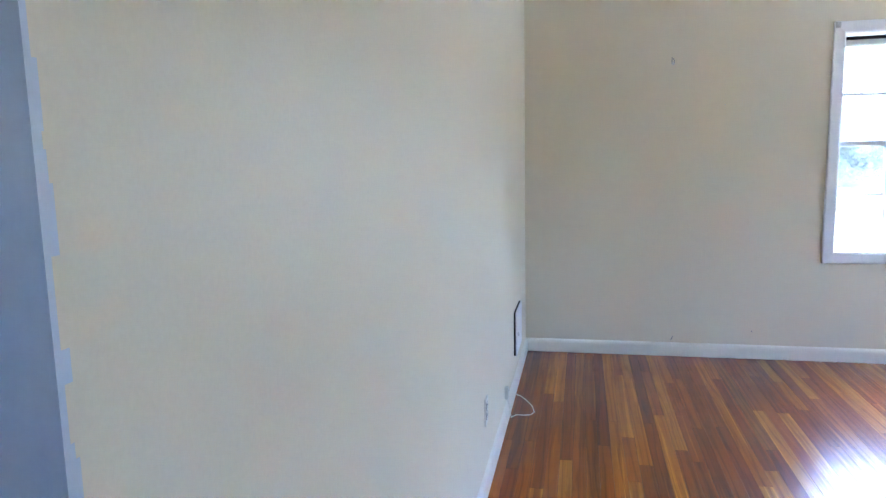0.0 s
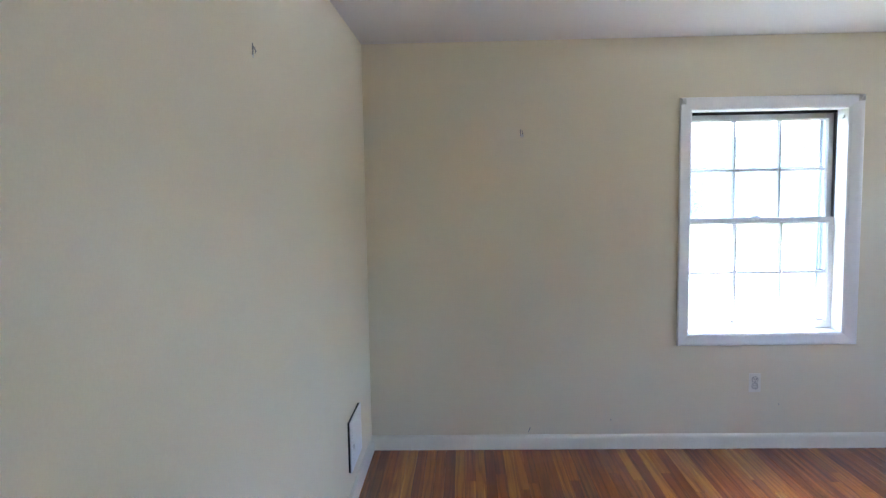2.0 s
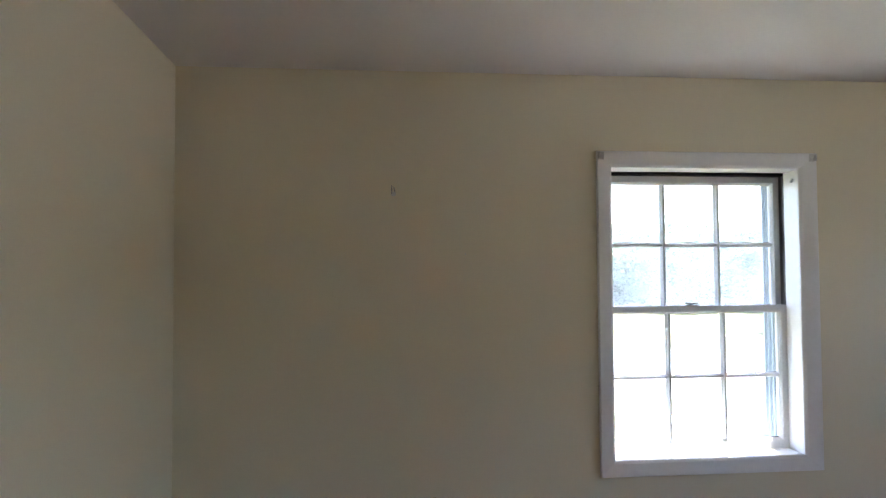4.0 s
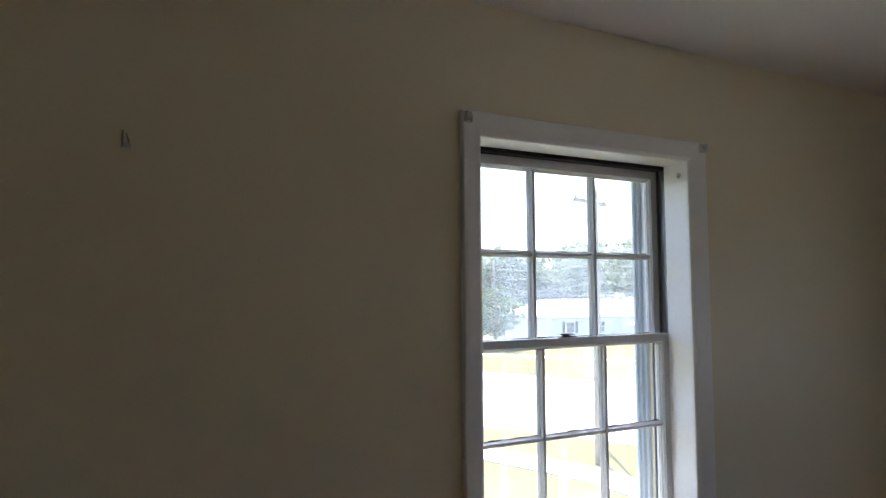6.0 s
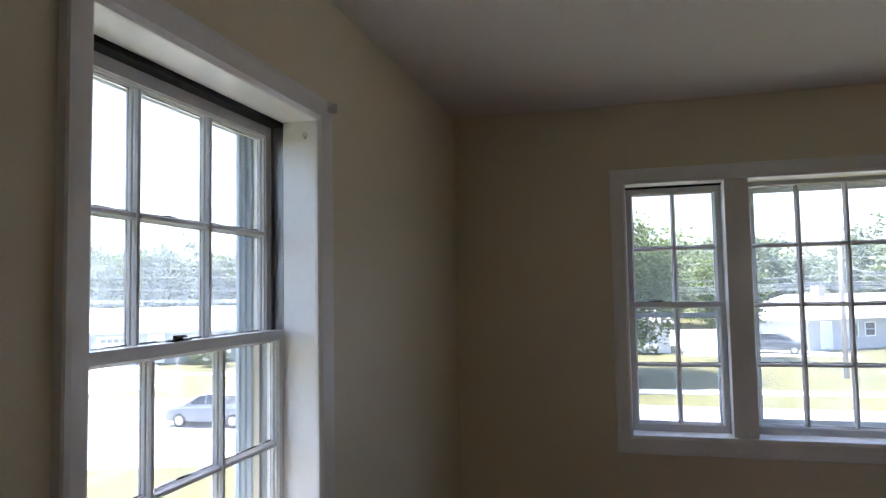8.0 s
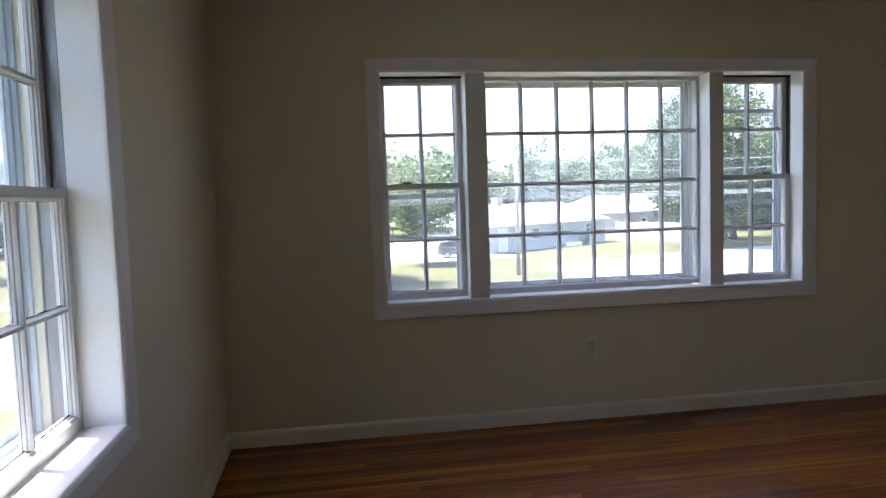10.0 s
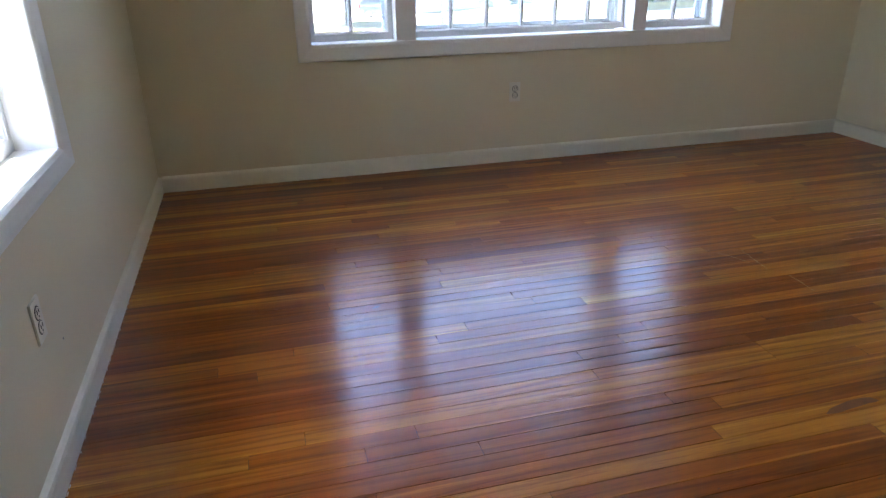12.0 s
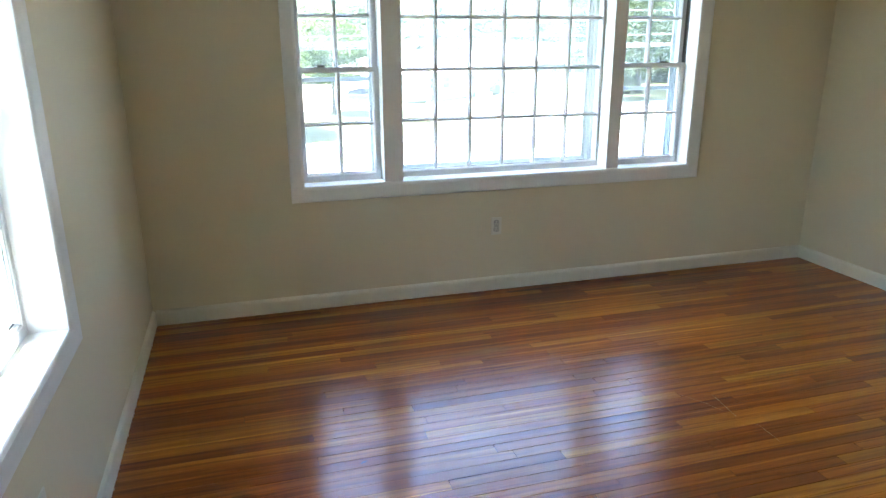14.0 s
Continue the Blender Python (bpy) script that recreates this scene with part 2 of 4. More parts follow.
def box(bm, x0, x1, y0, y1, z0, z1, bevel=0.0):
    g = bmesh.ops.create_cube(bm, size=1.0, matrix=Matrix.Translation(((x0 + x1) / 2, (y0 + y1) / 2, (z0 + z1) / 2)) @ Matrix.Diagonal((abs(x1 - x0), abs(y1 - y0), abs(z1 - z0), 1)))
    if bevel:
        es = list({e for v in g["verts"] for e in v.link_edges})
        bmesh.ops.bevel(bm, geom=es, offset=bevel, segments=2, affect="EDGES")
    return bm


def boxed(*a, **k):
    return box(bmesh.new(), *a, **k)


def loft(bm, rings, closed=True, caps=True):
    """Skin through rings of points."""
    vs = [[bm.verts.new(p) for p in r] for r in rings]
    n = len(rings[0])
    for a, b in zip(vs, vs[1:]):
        for i in range(n if closed else n - 1):
            j = (i + 1) % n
            bm.faces.new((a[i], a[j], b[j], b[i]))
    if caps:
        bm.faces.new(vs[0])
        bm.faces.new(vs[-1])
    return bm


def side_piece(bm, x0, x1, z0, z1, profile, k, wide=(1, 1, 1, 1)):
    """One mitred side (bottom, right, top, left) of a picture frame; profile: (inset, depth)."""
    def corner(i, a):
        l, r, b, t = a * wide[3], a * wide[1], a * wide[0], a * wide[2]
        return ((x0 + l, z0 + b), (x1 - r, z0 + b), (x1 - r, z1 - t), (x0 + l, z1 - t))[i % 4]
    return loft(bm, [[(corner(i, a)[0], y, corner(i, a)[1]) for a, y in profile] for i in (k, k + 1)])


def tube(bm, points, radius, sides=8):
    rings, pts = [], [Vector(p) for p in points]
    for i, p in enumerate(pts):
        d = (pts[min(i + 1, len(pts) - 1)] - pts[max(i - 1, 0)]).normalized()
        u = d.orthogonal().normalized() if abs(d.z) > 0.9 else d.cross(Vector((0, 0, 1))).normalized()
        v = d.cross(u)
        r = radius[i] if isinstance(radius, (list, tuple)) else radius
        rings.append([p + (u * math.cos(a) + v * math.sin(a)) * r for a in (2 * math.pi * s / sides for s in range(sides))])
    return loft(bm, rings)


def disc(bm, centre, radius, depth, axis="Y", sides=16, bevel=0.0):
    rot = {"Y": Matrix.Rotation(radians(90), 4, "X"), "X": Matrix.Rotation(radians(90), 4, "Y"), "Z": Matrix.Identity(4)}[axis]
    bmesh.ops.create_cone(bm, cap_ends=True, segments=sides, radius1=radius, radius2=radius * (1 - bevel), depth=depth, matrix=Matrix.Translation(centre) @ rot)
    return bm


def empty(name, m=Matrix.Identity(4), **tags):
    e = new(name)
    e.matrix_world = m
    return tagged(e, **tags)


# ---- room ----
W, S, H, TH = 4.546, 4.506, 2.44, 0.26
NX0, NX1, NZ0, NZ1 = -2.632, -1.742, 0.708, 2.018
EY0, EY1, EZ0, EZ1 = -0.897, -3.440, 0.758, 2.022
LIN = 0.012


def wall_with_openings(name, a0, a1, openings, axis, in0, in1, z0, z1, mat, label):
    """Boxes butted round the openings; axis x: along x with thickness in y, else along y with thickness in x."""
    bm = bmesh.new()
    def b(p, q, lo, hi):
        if q - p > 1e-4 and hi - lo > 1e-4:
            box(bm, p, q, in0, in1, lo, hi) if axis == "x" else box(bm, in0, in1, p, q, lo, hi)
    at = a0
    for p, q, lo, hi in sorted(openings):
        b(at, p, z0, z1), b(p, q, z0, lo), b(p, q, hi, z1)
        at = q
    b(at, a1, z0, z1)
    return tagged(part(name, bm, mat), label, kind="structure")


wall_with_openings("wall_north", -W - 0.12, TH, [(NX0 - LIN, NX1 + LIN, NZ0 - 0.02, NZ1 + LIN)], "x", 0.0, TH, -0.3, H, WALL, "cream painted plaster wall with one sash window")
wall_with_openings("wall_east", -5.8, 0.0, [(EY1 - LIN, EY0 + LIN, EZ0 - 0.02, EZ1 + LIN)], "y", 0.0, TH, -0.3, H, WALL, "cream painted plaster wall with the wide triple window")
wall_with_openings("wall_west", -5.8, 0.0, [(-5.02, -4.19, 0.0, 2.05)], "y", -W - 0.12, -W, 0.0, H, WALL, "cream painted plaster wall with a doorway near its end")
wall_with_openings("wall_south", -3.2, 0.0, [], "x", -S - 0.12, -S, 0.0, H, WALL, "plain cream painted plaster wall")
wall_with_openings("wall_hall_side", -5.8, -S - 0.12, [], "y", -3.2, -3.08, 0.0, H, WALL, "plain cream painted hall wall")
wall_with_openings("wall_hall_end", -5.8, TH, [(-4.25, -3.85, 1.35, 1.85)], "x", -5.92, -5.8, 0.0, H, WALL, "plain cream painted hall end wall")
wall_with_openings("wall_hall_far", -5.8, TH, [], "y", -5.92, -5.8, 0.0, H, WALL, "plain cream painted wall beyond the doorway")
wall_with_openings("wall_hall_north", -5.8, -W - 0.12, [], "x", -3.2, -3.08, 0.0, H, WALL, "plain cream painted wall beyond the doorway")
hallwin = bmesh.new()
for k in range(4):
    side_piece(hallwin, -4.25, -3.85, 1.35, 1.85, [(0, -5.915), (0, -5.805), (0.05, -5.805), (0.05, -5.915)], k)
tagged(part("window_frame", hallwin, TRIM), "plain white window frame in the hall end wall", kind="structure")
tagged(part("ceiling", boxed(-5.92, TH, -5.92, TH, H, H + 0.1), CEIL), "flat white painted plaster ceiling", kind="structure")
tagged(part("doorway_lining", boxed(-W - 0.1195, -W - 0.0005, -4.1925, -4.19, 0.0, 2.048), JAMB), "painted doorway lining with worn edge, blue daylight in its colour", kind="structure")
rag, rr_ = bmesh.new(), random.Random(9)
zz = 0.0
while zz < 2.04:
    hh = min(rr_.uniform(0.01, 0.07), 2.045 - zz)
    box(rag, -W - 0.0005, -W + 0.0007, -4.1925, -4.187 + rr_.uniform(0.0, 0.010), zz, zz + hh)
    zz += hh
tagged(part("doorway_paint_edge", rag, JAMB), "ragged paint edge at the doorway, tinted with the blue daylight", kind="structure")
# unseen eave added to block the sun, so that it stops at the sill
tagged(part("roof", boxed(-6.3, TH + 0.5, -6.3, TH + 0.54, H + 0.1, H + 0.22), TRIM), "unseen roof overhang sized to keep sun off the floor", kind="structure")
tagged(part("lower_storey", boxed(-5.92, TH - 0.002, -5.92, TH - 0.002, -3.6, -0.3), TRIM), "plain lower storey of the house", kind="structure")

BB = [(0.0, 0.003), (-0.016, 0.003), (-0.016, 0.072), (-0.013, 0.083), (-0.006, 0.090), (0.0, 0.093)]


def baseboard(name, p, q, out):
    """p, q on the floor line of the wall; out: the way into the room."""
    bm, out = bmesh.new(), Vector(out)
    loft(bm, [[Vector((*e, 0)) - out * a + Vector((0, 0, z)) for a, z in BB] for e in (p, q)])
    tagged(part(name, bm, BASE), "cream painted wooden baseboard with rounded top", kind="structure")


baseboard("baseboard_north", (-W, 0), (0, 0), (0, -1, 0))
baseboard("baseboard_east", (0, -0.0165), (0, -S + 0.0165), (-1, 0, 0))
baseboard("baseboard_west", (-W, -0.0165), (-W, -4.18), (1, 0, 0))
baseboard("baseboard_south", (-3.2, -S), (0, -S), (0, 1, 0))


# ---- windows ----
CASE = [(0.0, 0.0), (0.0, -0.018), (0.004, -0.022), (0.018, -0.022), (0.060, -0.017), (0.070, -0.012), (0.074, -0.008), (0.075, 0.0)]


def sash(win, name, x0, x1, z0, z1, y, cols, rows, wide=(0.05, 0.042, 0.042, 0.042), th=0.034, label=""):
    """Moulded wooden sash with muntins and panes; wide: bottom, right, top, left."""
    prof = [(0.0, 0.0), (0.76, 0.0), (0.80, 0.003), (0.89, 0.006), (0.91, 0.012), (0.985, 0.015), (1.0, 0.021), (1.0, th), (0.0, th)]
    bm = bmesh.new()
    for k in range(4):
        side_piece(bm, x0, x1, z0, z1, [(a, y + b) for a, b in prof], k, wide)
    ob = part(name, bm, SASH, win, label)
    gx0, gx1, gz0, gz1 = x0 + wide[3], x1 - wide[1], z0 + wide[0], z1 - wide[2]
    cw, ch = (gx1 - gx0) / cols, (gz1 - gz0) / rows
    mp = [(-0.013, th * 0.85), (-0.0125, 0.021), (-0.0115, 0.015), (-0.0085, 0.012), (-0.008, 0.008), (-0.0055, 0.002), (0.0, 0.0008), (0.0055, 0.002), (0.008, 0.008), (0.0085, 0.012), (0.0115, 0.015), (0.0125, 0.021), (0.013, th * 0.85)]
    for i in range(1, cols):
        c = gx0 + i * cw
        part("muntin", loft(bmesh.new(), [[(c + a, y + b, z) for a, b in mp] for z in (gz0, gz1)]), SASH, ob)
    for r in range(1, rows):
        c = gz0 + r * ch
        for i in range(cols):
            a0, a1 = gx0 + i * cw + (0.009 if i else 0), gx0 + (i + 1) * cw - (0.009 if i < cols - 1 else 0)
            part("muntin", loft(bmesh.new(), [[(x, y + b, c + a * 0.85) for a, b in mp] for x in (a0, a1)]), SASH, ob)
    g, putty = random.Random(int(abs(x0) * 1000) + cols * 7), bmesh.new()
    for i in range(cols):
        for r in range(rows):
            px0, px1, pz0, pz1 = gx0 + i * cw + 0.0125 * (i > 0), gx0 + (i + 1) * cw - 0.0125 * (i < cols - 1), gz0 + r * ch + 0.0106 * (r > 0), gz0 + (r + 1) * ch - 0.0106 * (r < rows - 1)
            for horizontal, lo, hi, at, s in ((True, px0, px1, pz0, 1), (True, px0, px1, pz1, -1), (False, pz0, pz1, px0, 1), (False, pz0, pz1, px1, -1)):
                u = lo
                while u < hi - 0.01:
                    ln, w = min(g.uniform(0.006, 0.05), hi - u), g.uniform(0.0004, 0.0036) * (1.0 if horizontal and s == 1 else 0.3)
                    a, b = (at - 0.001, at + w) if s == 1 else (at - w, at + 0.001)
                    box(putty, u, u + ln, y + 0.0195, y + 0.0238, a, b) if horizontal else box(putty, a, b, y + 0.0225, y + 0.0238, u, u + ln)
                    u += ln + g.uniform(0, 0.003)
    part("putty", putty, PUTTY, ob, "cracked grey glazing putty")
    for i in range(cols):
        for r in range(rows):
            e = 0.004
            part("pane", boxed(gx0 + i * cw + e, gx0 + (i + 1) * cw - e, y + 0.024, y + 0.026, gz0 + r * ch + e, gz0 + (r + 1) * ch - e), GLASS, ob)
    return ob


def latch(win, x, y, z):
    bm = bmesh.new()
    box(bm, x - 0.034, x + 0.034, y + 0.003, y + 0.029, z, z + 0.004, 0.0015)
    disc(bm, (x - 0.004, y + 0.016, z + 0.007), 0.014, 0.006, "Z", 16, 0.3)
    loft(bm, [[(x + a, y + b - w, z + h - 0.002), (x + a, y + b + w, z + h - 0.002), (x + a, y + b + w * 0.7, z + h + 0.0025), (x + a, y + b - w * 0.7, z + h + 0.0025)] for a, b, w, h in ((-0.044, -0.004, 0.004, 0.013), (-0.032, 0.002, 0.0075, 0.011), (-0.012, 0.013, 0.009, 0.012), (0.012, 0.018, 0.011, 0.011), (0.034, 0.020, 0.004, 0.008))])
    box(bm, x + 0.012, x + 0.022, y + 0.026, y + 0.044, z + 0.003, z + 0.012, 0.0015)
    part("latch", bm, BRONZE, win, "dark bronze sash latch", True)


def liners(win, x0, x1, z0, z1, d, depth):
    """Sill board, side and head linings, tracks and the dark gap behind the head."""
    part("sill", boxed(x0, x1, -0.004, d + 0.002, z0 - 0.02, z0, bevel=0.002), TRIM, win, "glossy white painted window sill")
    part("outer_sill", loft(bmesh.new(), [[(x, a, b) for a, b in ((d + 0.002, z0 - 0.02), (d + 0.002, z0 - 0.006), (depth + 0.05, z0 - 0.045), (depth + 0.05, z0 - 0.075), (depth, z0 - 0.07))] for x in (x0 - LIN, x1 + LIN)]), STORM, win)
    part("head_lining", boxed(x0, x1, 0.0, d, z1, z1 + LIN), TRIM, win)
    part("jamb_lining", boxed(x0 - LIN, x0, 0.0, d, z0 - 0.02, z1 + LIN), TRIM, win)
    part("jamb_lining", boxed(x1, x1 + LIN, 0.0, d, z0 - 0.02, z1 + LIN), TRIM, win)


def track(win, x0, x1, z0, z1, d, depth, lip=0.014):
    for x, s in ((x0, -1), (x1, 1)):
        bm = bmesh.new()
        box(bm, min(x + s * 0.008, x + s * LIN), max(x + s * 0.008, x + s * LIN), d, 0.19, z0, z1 + 0.004)
        for yy in (d + 0.001, d + 0.0375, d + 0.0425, 0.186):
            box(bm, min(x - s * 0.001, x + s * 0.008), max(x - s * 0.001, x + s * 0.008), yy, yy + 0.003, z0, z1 + 0.004)
        part("sash_track", bm, TRACK, win, "grey metal sash track")
    # seal made wide and black so it also gives the head gap its shade
    part("head_gap_strip", boxed(x0, x1, d + 0.001, 0.1455, z1 - lip, z1 + 0.012), GAPBLACK, win, "black seal strip widened to fill the shaded gap under the head")


def storm(win, x0, x1, z0, z1, y, rails=(), w=0.045, hazy=None, glass=None, paint=None):
    bm = bmesh.new()
    prof = [(0.0, 0.0), (0.35, 0.0), (0.35, 0.012), (0.7, 0.012), (0.7, 0.022), (1.0, 0.022), (1.0, 0.034), (0.0, 0.034)]
    for k in range(4):
        side_piece(bm, x0 - LIN, x1 + LIN, z0 - 0.02, z1 + LIN, [(a, y + b) for a, b in prof], k, (w + 0.015, w, w, w))
    ob = part("storm_frame", bm, paint or STORM, win, "weathered storm window frame in the paler lit colour" if paint else "weathered storm window frame with shade put into its grey-blue")
    for z in rails:
        part("storm_rail", boxed(x0 + 0.02, x1 - 0.02, y + 0.012, y + 0.026, z - 0.012, z + 0.012, bevel=0.002), STORM, ob)
    mid = [(z0 + w - 0.01, z1 - w + 0.014, glass or STORMGLASS)] if not hazy else [(z0 + w - 0.01, hazy - 0.001, CLEANGLASS), (hazy + 0.001, z1 - w + 0.014, HAZYGLASS)]
    for a, b, mat in mid:
        part("storm_pane", boxed(x0 + w - 0.014, x1 - w + 0.014, y + 0.027, y + 0.030, a, b), mat, ob)


def blind_bracket(win, x, z, s):
    bm = bmesh.new()
    box(bm, x - 0.013, x + 0.013, -0.024, -0.020, z - 0.017, z + 0.017, 0.001)
    box(bm, x - 0.013 * s - 0.0015, x - 0.013 * s + 0.0015, -0.042, -0.022, z - 0.015, z + 0.015, 0.0006)
    disc(bm, (x + 0.003 * s, -0.027, z - 0.004), 0.006, 0.008, "Y", 10)
    box(bm, x + 0.006, x + 0.010, -0.036, -0.022, z - 0.014, z + 0.002, 0.0006)
    part("blind_bracket", bm, SPACKLE, win, "small pale metal blind bracket")


def casings(win, x0, x1, z0, z1, left=0.070, right=0.088, bottom=0.072, top=0.075):
    w = (bottom / 0.075, right / 0.075, top / 0.075, left / 0.075)
    for k in range(4):
        bm = side_piece(bmesh.new(), x0 - left, x1 + right, z0 - bottom, z1 + top, CASE, k, w)
        part("casing", bm, TRIM, win, "white painted mitred window casing")


D = 0.105
win1 = tagged(empty("window_1"), "white wooden double-hung window with twelve small panes and storm frame", "window", kind="structure")
casings(win1, NX0, NX1, NZ0, NZ1)
liners(win1, NX0, NX1, NZ0, NZ1, D, TH)
track(win1, NX0, NX1, NZ0, NZ1, D, TH)
sash(win1, "lower_sash", NX0 - 0.006, NX1 + 0.006, NZ0 + 0.001, 1.386, D, 3, 2, (0.048, 0.044, 0.036, 0.044), label="white painted wooden lower sash")
sash(win1, "upper_sash", NX0 - 0.006, NX1 + 0.006, 1.351, NZ1 - 0.012, D + 0.042, 3, 2, (0.034, 0.044, 0.042, 0.044), label="white painted wooden upper sash with flaking putty")
latch(win1, -2.20, D + 0.012, 1.386)
storm(win1, NX0, NX1, NZ0, NZ1, 0.215, hazy=1.355)
blind_bracket(win1, NX0 - 0.052, NZ1 + 0.053, 1)
blind_bracket(win1, NX1 + 0.062, NZ1 + 0.053, -1)
bm = bmesh.new()
disc(bm, (NX1 - 0.003, 0.03, 1.975), 0.008, 0.008, "X", 12, 0.3)
disc(bm, (NX1 - 0.008, 0.03, 1.966), 0.004, 0.012, "X", 10)
part("screw_hook", bm, SPACKLE, win1, "small white screw hook on the lining")

# the wide triple window: local x runs along the wall to the south, local y outward
win2 = tagged(empty("window_2", pose(0, 0, 0, 0, 0, -90)), "wide white window with fixed centre of small panes between two double-hung sashes", "window", kind="structure")
L0, L1 = -EY0, -EY1
casings(win2, L0, L1, EZ0, EZ1, 0.079, 0.088, 0.092, 0.077)
liners(win2, L0, L1, EZ0, EZ1, D, TH)
M1, M2 = (1.370, 1.482), (2.840, 2.928)
for a, b in (M1, M2):
    part("mullion", boxed(a, b, 0.0015, 0.235, EZ0 + 0.0005, EZ1 - 0.0005, bevel=0.002), TRIM, win2, "broad white painted mullion post")
for x0, x1, lx in ((L0, M1[0], 1.035), (M2[1], L1, 3.275)):
    track(win2, x0, x1, EZ0, EZ1, D, TH, 0.006)
    sash(win2, "lower_sash", x0 + 0.001, x1 - 0.001, EZ0 + 0.001, 1.418, D, 2, 2, (0.045, 0.034, 0.032, 0.034), label="white painted wooden lower sash")
    sash(win2, "upper_sash", x0 + 0.001, x1 - 0.001, 1.384, EZ1 - 0.001, D + 0.042, 2, 2, (0.032, 0.034, 0.042, 0.034), label="white painted wooden upper sash")
    latch(win2, lx, D, 1.418)
storm(win2, L0, M1[0] - 0.012, EZ0, EZ1, 0.215, (1.345,), 0.035, glass=CLEANGLASS)
storm(win2, M2[1] + 0.012, L1, EZ0, EZ1, 0.215, (1.82, 1.25), 0.035, glass=CLEANGLASS)
sash(win2, "fixed_sash", M1[1], M2[0], EZ0 + 0.001, EZ1 - 0.001, D + 0.02, 6, 4, (0.040, 0.020, 0.026, 0.026), label="white painted fixed sash of twenty-four panes")
storm(win2, M1[1] + 0.012, M2[0] - 0.012, EZ0, EZ1, 0.215, (), 0.060, paint=LITSTORM)


part("nail", disc(bmesh.new(), (L0 - 0.071, -0.012, 0.94), 0.005, 0.014, "Y", 8), STEEL, win2, "small grey nail head")


# ---- outlets and small things on the walls ----
def outlet(name, m, label):
    e = tagged(empty(name, m), label, "electrical outlet")
    bm = boxed(-0.035, 0.035, -0.0062, 0.0, -0.057, 0.057, bevel=0.0022)
    part("cover_plate", bm, PLASTIC, e)
    for s in (-1, 1):
        bm = bmesh.new()
        disc(bm, (0, -0.0070, s * 0.0195), 0.0165, 0.003, "Y", 20, 0.06)
        part("gap_ring", disc(bmesh.new(), (0, -0.0066, s * 0.0195), 0.0186, 0.001, "Y", 20), BLACK, e)
        r = part("receptacle", bm, PLASTIC, e)
        bm = bmesh.new()
        for dx, hh in ((-0.0063, 0.0056), (0.0063, 0.0048)):
            box(bm, dx - 0.0017, dx + 0.0017, -0.0092, -0.0084, s * 0.0195 + 0.004 - hh, s * 0.0195 + 0.004 + hh)
        disc(bm, (0, -0.0088, s * 0.0195 - 0.0085), 0.0028, 0.0008, "Y", 10)
        part("slot", bm, BLACK, r, "dark plug slots")
    part("screw", disc(bmesh.new(), (0, -0.0068, 0), 0.0032, 0.002, "Y", 10, 0.2), STEEL, e)
    return e


outlet("wall_outlet", pose(-2.235, 0, 0.404), "ivory duplex outlet on the wall under the sash window")
outlet("wall_outlet", pose(0, -2.082, 0.431, 0, 0, -90), "ivory duplex outlet on the wall under the wide window")
def wall_plate(name, m, w, h, label, d=0.008):
    e = tagged(empty(name, m), label, "wall plate")
    part("plate", boxed(-w / 2, w / 2, -d, 0.0, -h / 2, h / 2, bevel=0.002), PLASTIC, e)
    return e


# wall register: local x along the wall, local -y into the room
register = tagged(empty("wall_register", pose(-W, -0.665, 0.335, 0, 0, 90)), "white painted metal heating register low on the wall", "heating register")
# solid black block stands in for the shadow between wall and register frame
part("shadow_backing", boxed(-0.162, 0.162, -0.0105, 0.0, -0.125, 0.125), BLACK, register, "black block painted as the shadow gap behind the register")
bm = bmesh.new()
for k in range(4):
    side_piece(bm, -0.165, 0.165, -0.128, 0.128, [(0, -0.0106), (0, -0.015), (0.006, -0.018), (0.03, -0.018), (0.034, -0.015), (0.034, -0.0106)], k)
part("register_frame", bm, TRIM, register)
for i in range(11):
    z = -0.084 + i * 0.0168
    part("louvre", loft(bmesh.new(), [[(x, -0.0180, z - 0.008), (x, -0.0170, z - 0.009), (x, -0.0108, z + 0.004), (x, -0.0120, z + 0.005)] for x in (-0.108, 0.129)]), TRIM, register)
part("damper_slot", boxed(-0.128, -0.118, -0.0150, -0.0107, -0.09, 0.09, bevel=0.001), BLACK, register, "dark damper slot")
part("damper_lever", boxed(-0.117, -0.111, -0.028, -0.0107, -0.02, 0.004, bevel=0.001), TRIM, register)

outlet("wall_outlet", pose(-W, -2.0, 0.335, 0, 0, 90), "ivory duplex outlet on the long plain wall")
jack = tagged(empty("phone_jack", pose(-W, -1.3, 0.16, 0, 0, 90)), "small ivory phone jack low on the wall", "phone jack")
part("jack_body", boxed(-0.022, 0.022, -0.020, 0.0, -0.030, 0.030, bevel=0.004), PLASTIC, jack)
part("jack_screw", disc(bmesh.new(), (0, -0.0205, 0.016), 0.003, 0.002, "Y", 8), STEEL, jack)
cord = bmesh.new()
tube(cord, [(-4.535, -1.3, 0.135), (-4.522, -1.29, 0.08), (-4.520, -1.25, 0.012), (-4.50, -1.19, 0.0034), (-4.46, -1.19, 0.0034), (-4.425, -1.18, 0.0034), (-4.41, -1.14, 0.0034), (-4.425, -1.06, 0.0034), (-4.465, -0.97, 0.0034), (-4.50, -0.91, 0.0034), (-4.526, -0.89, 0.0034)], 0.003, 8)
cord_ob = part("cord", cord, PLASTIC, jack, "white phone cord looped on the floor", True)
cord_ob.matrix_parent_inverse = pose(-W, -1.3, 0.16, 0, 0, 90).inverted()


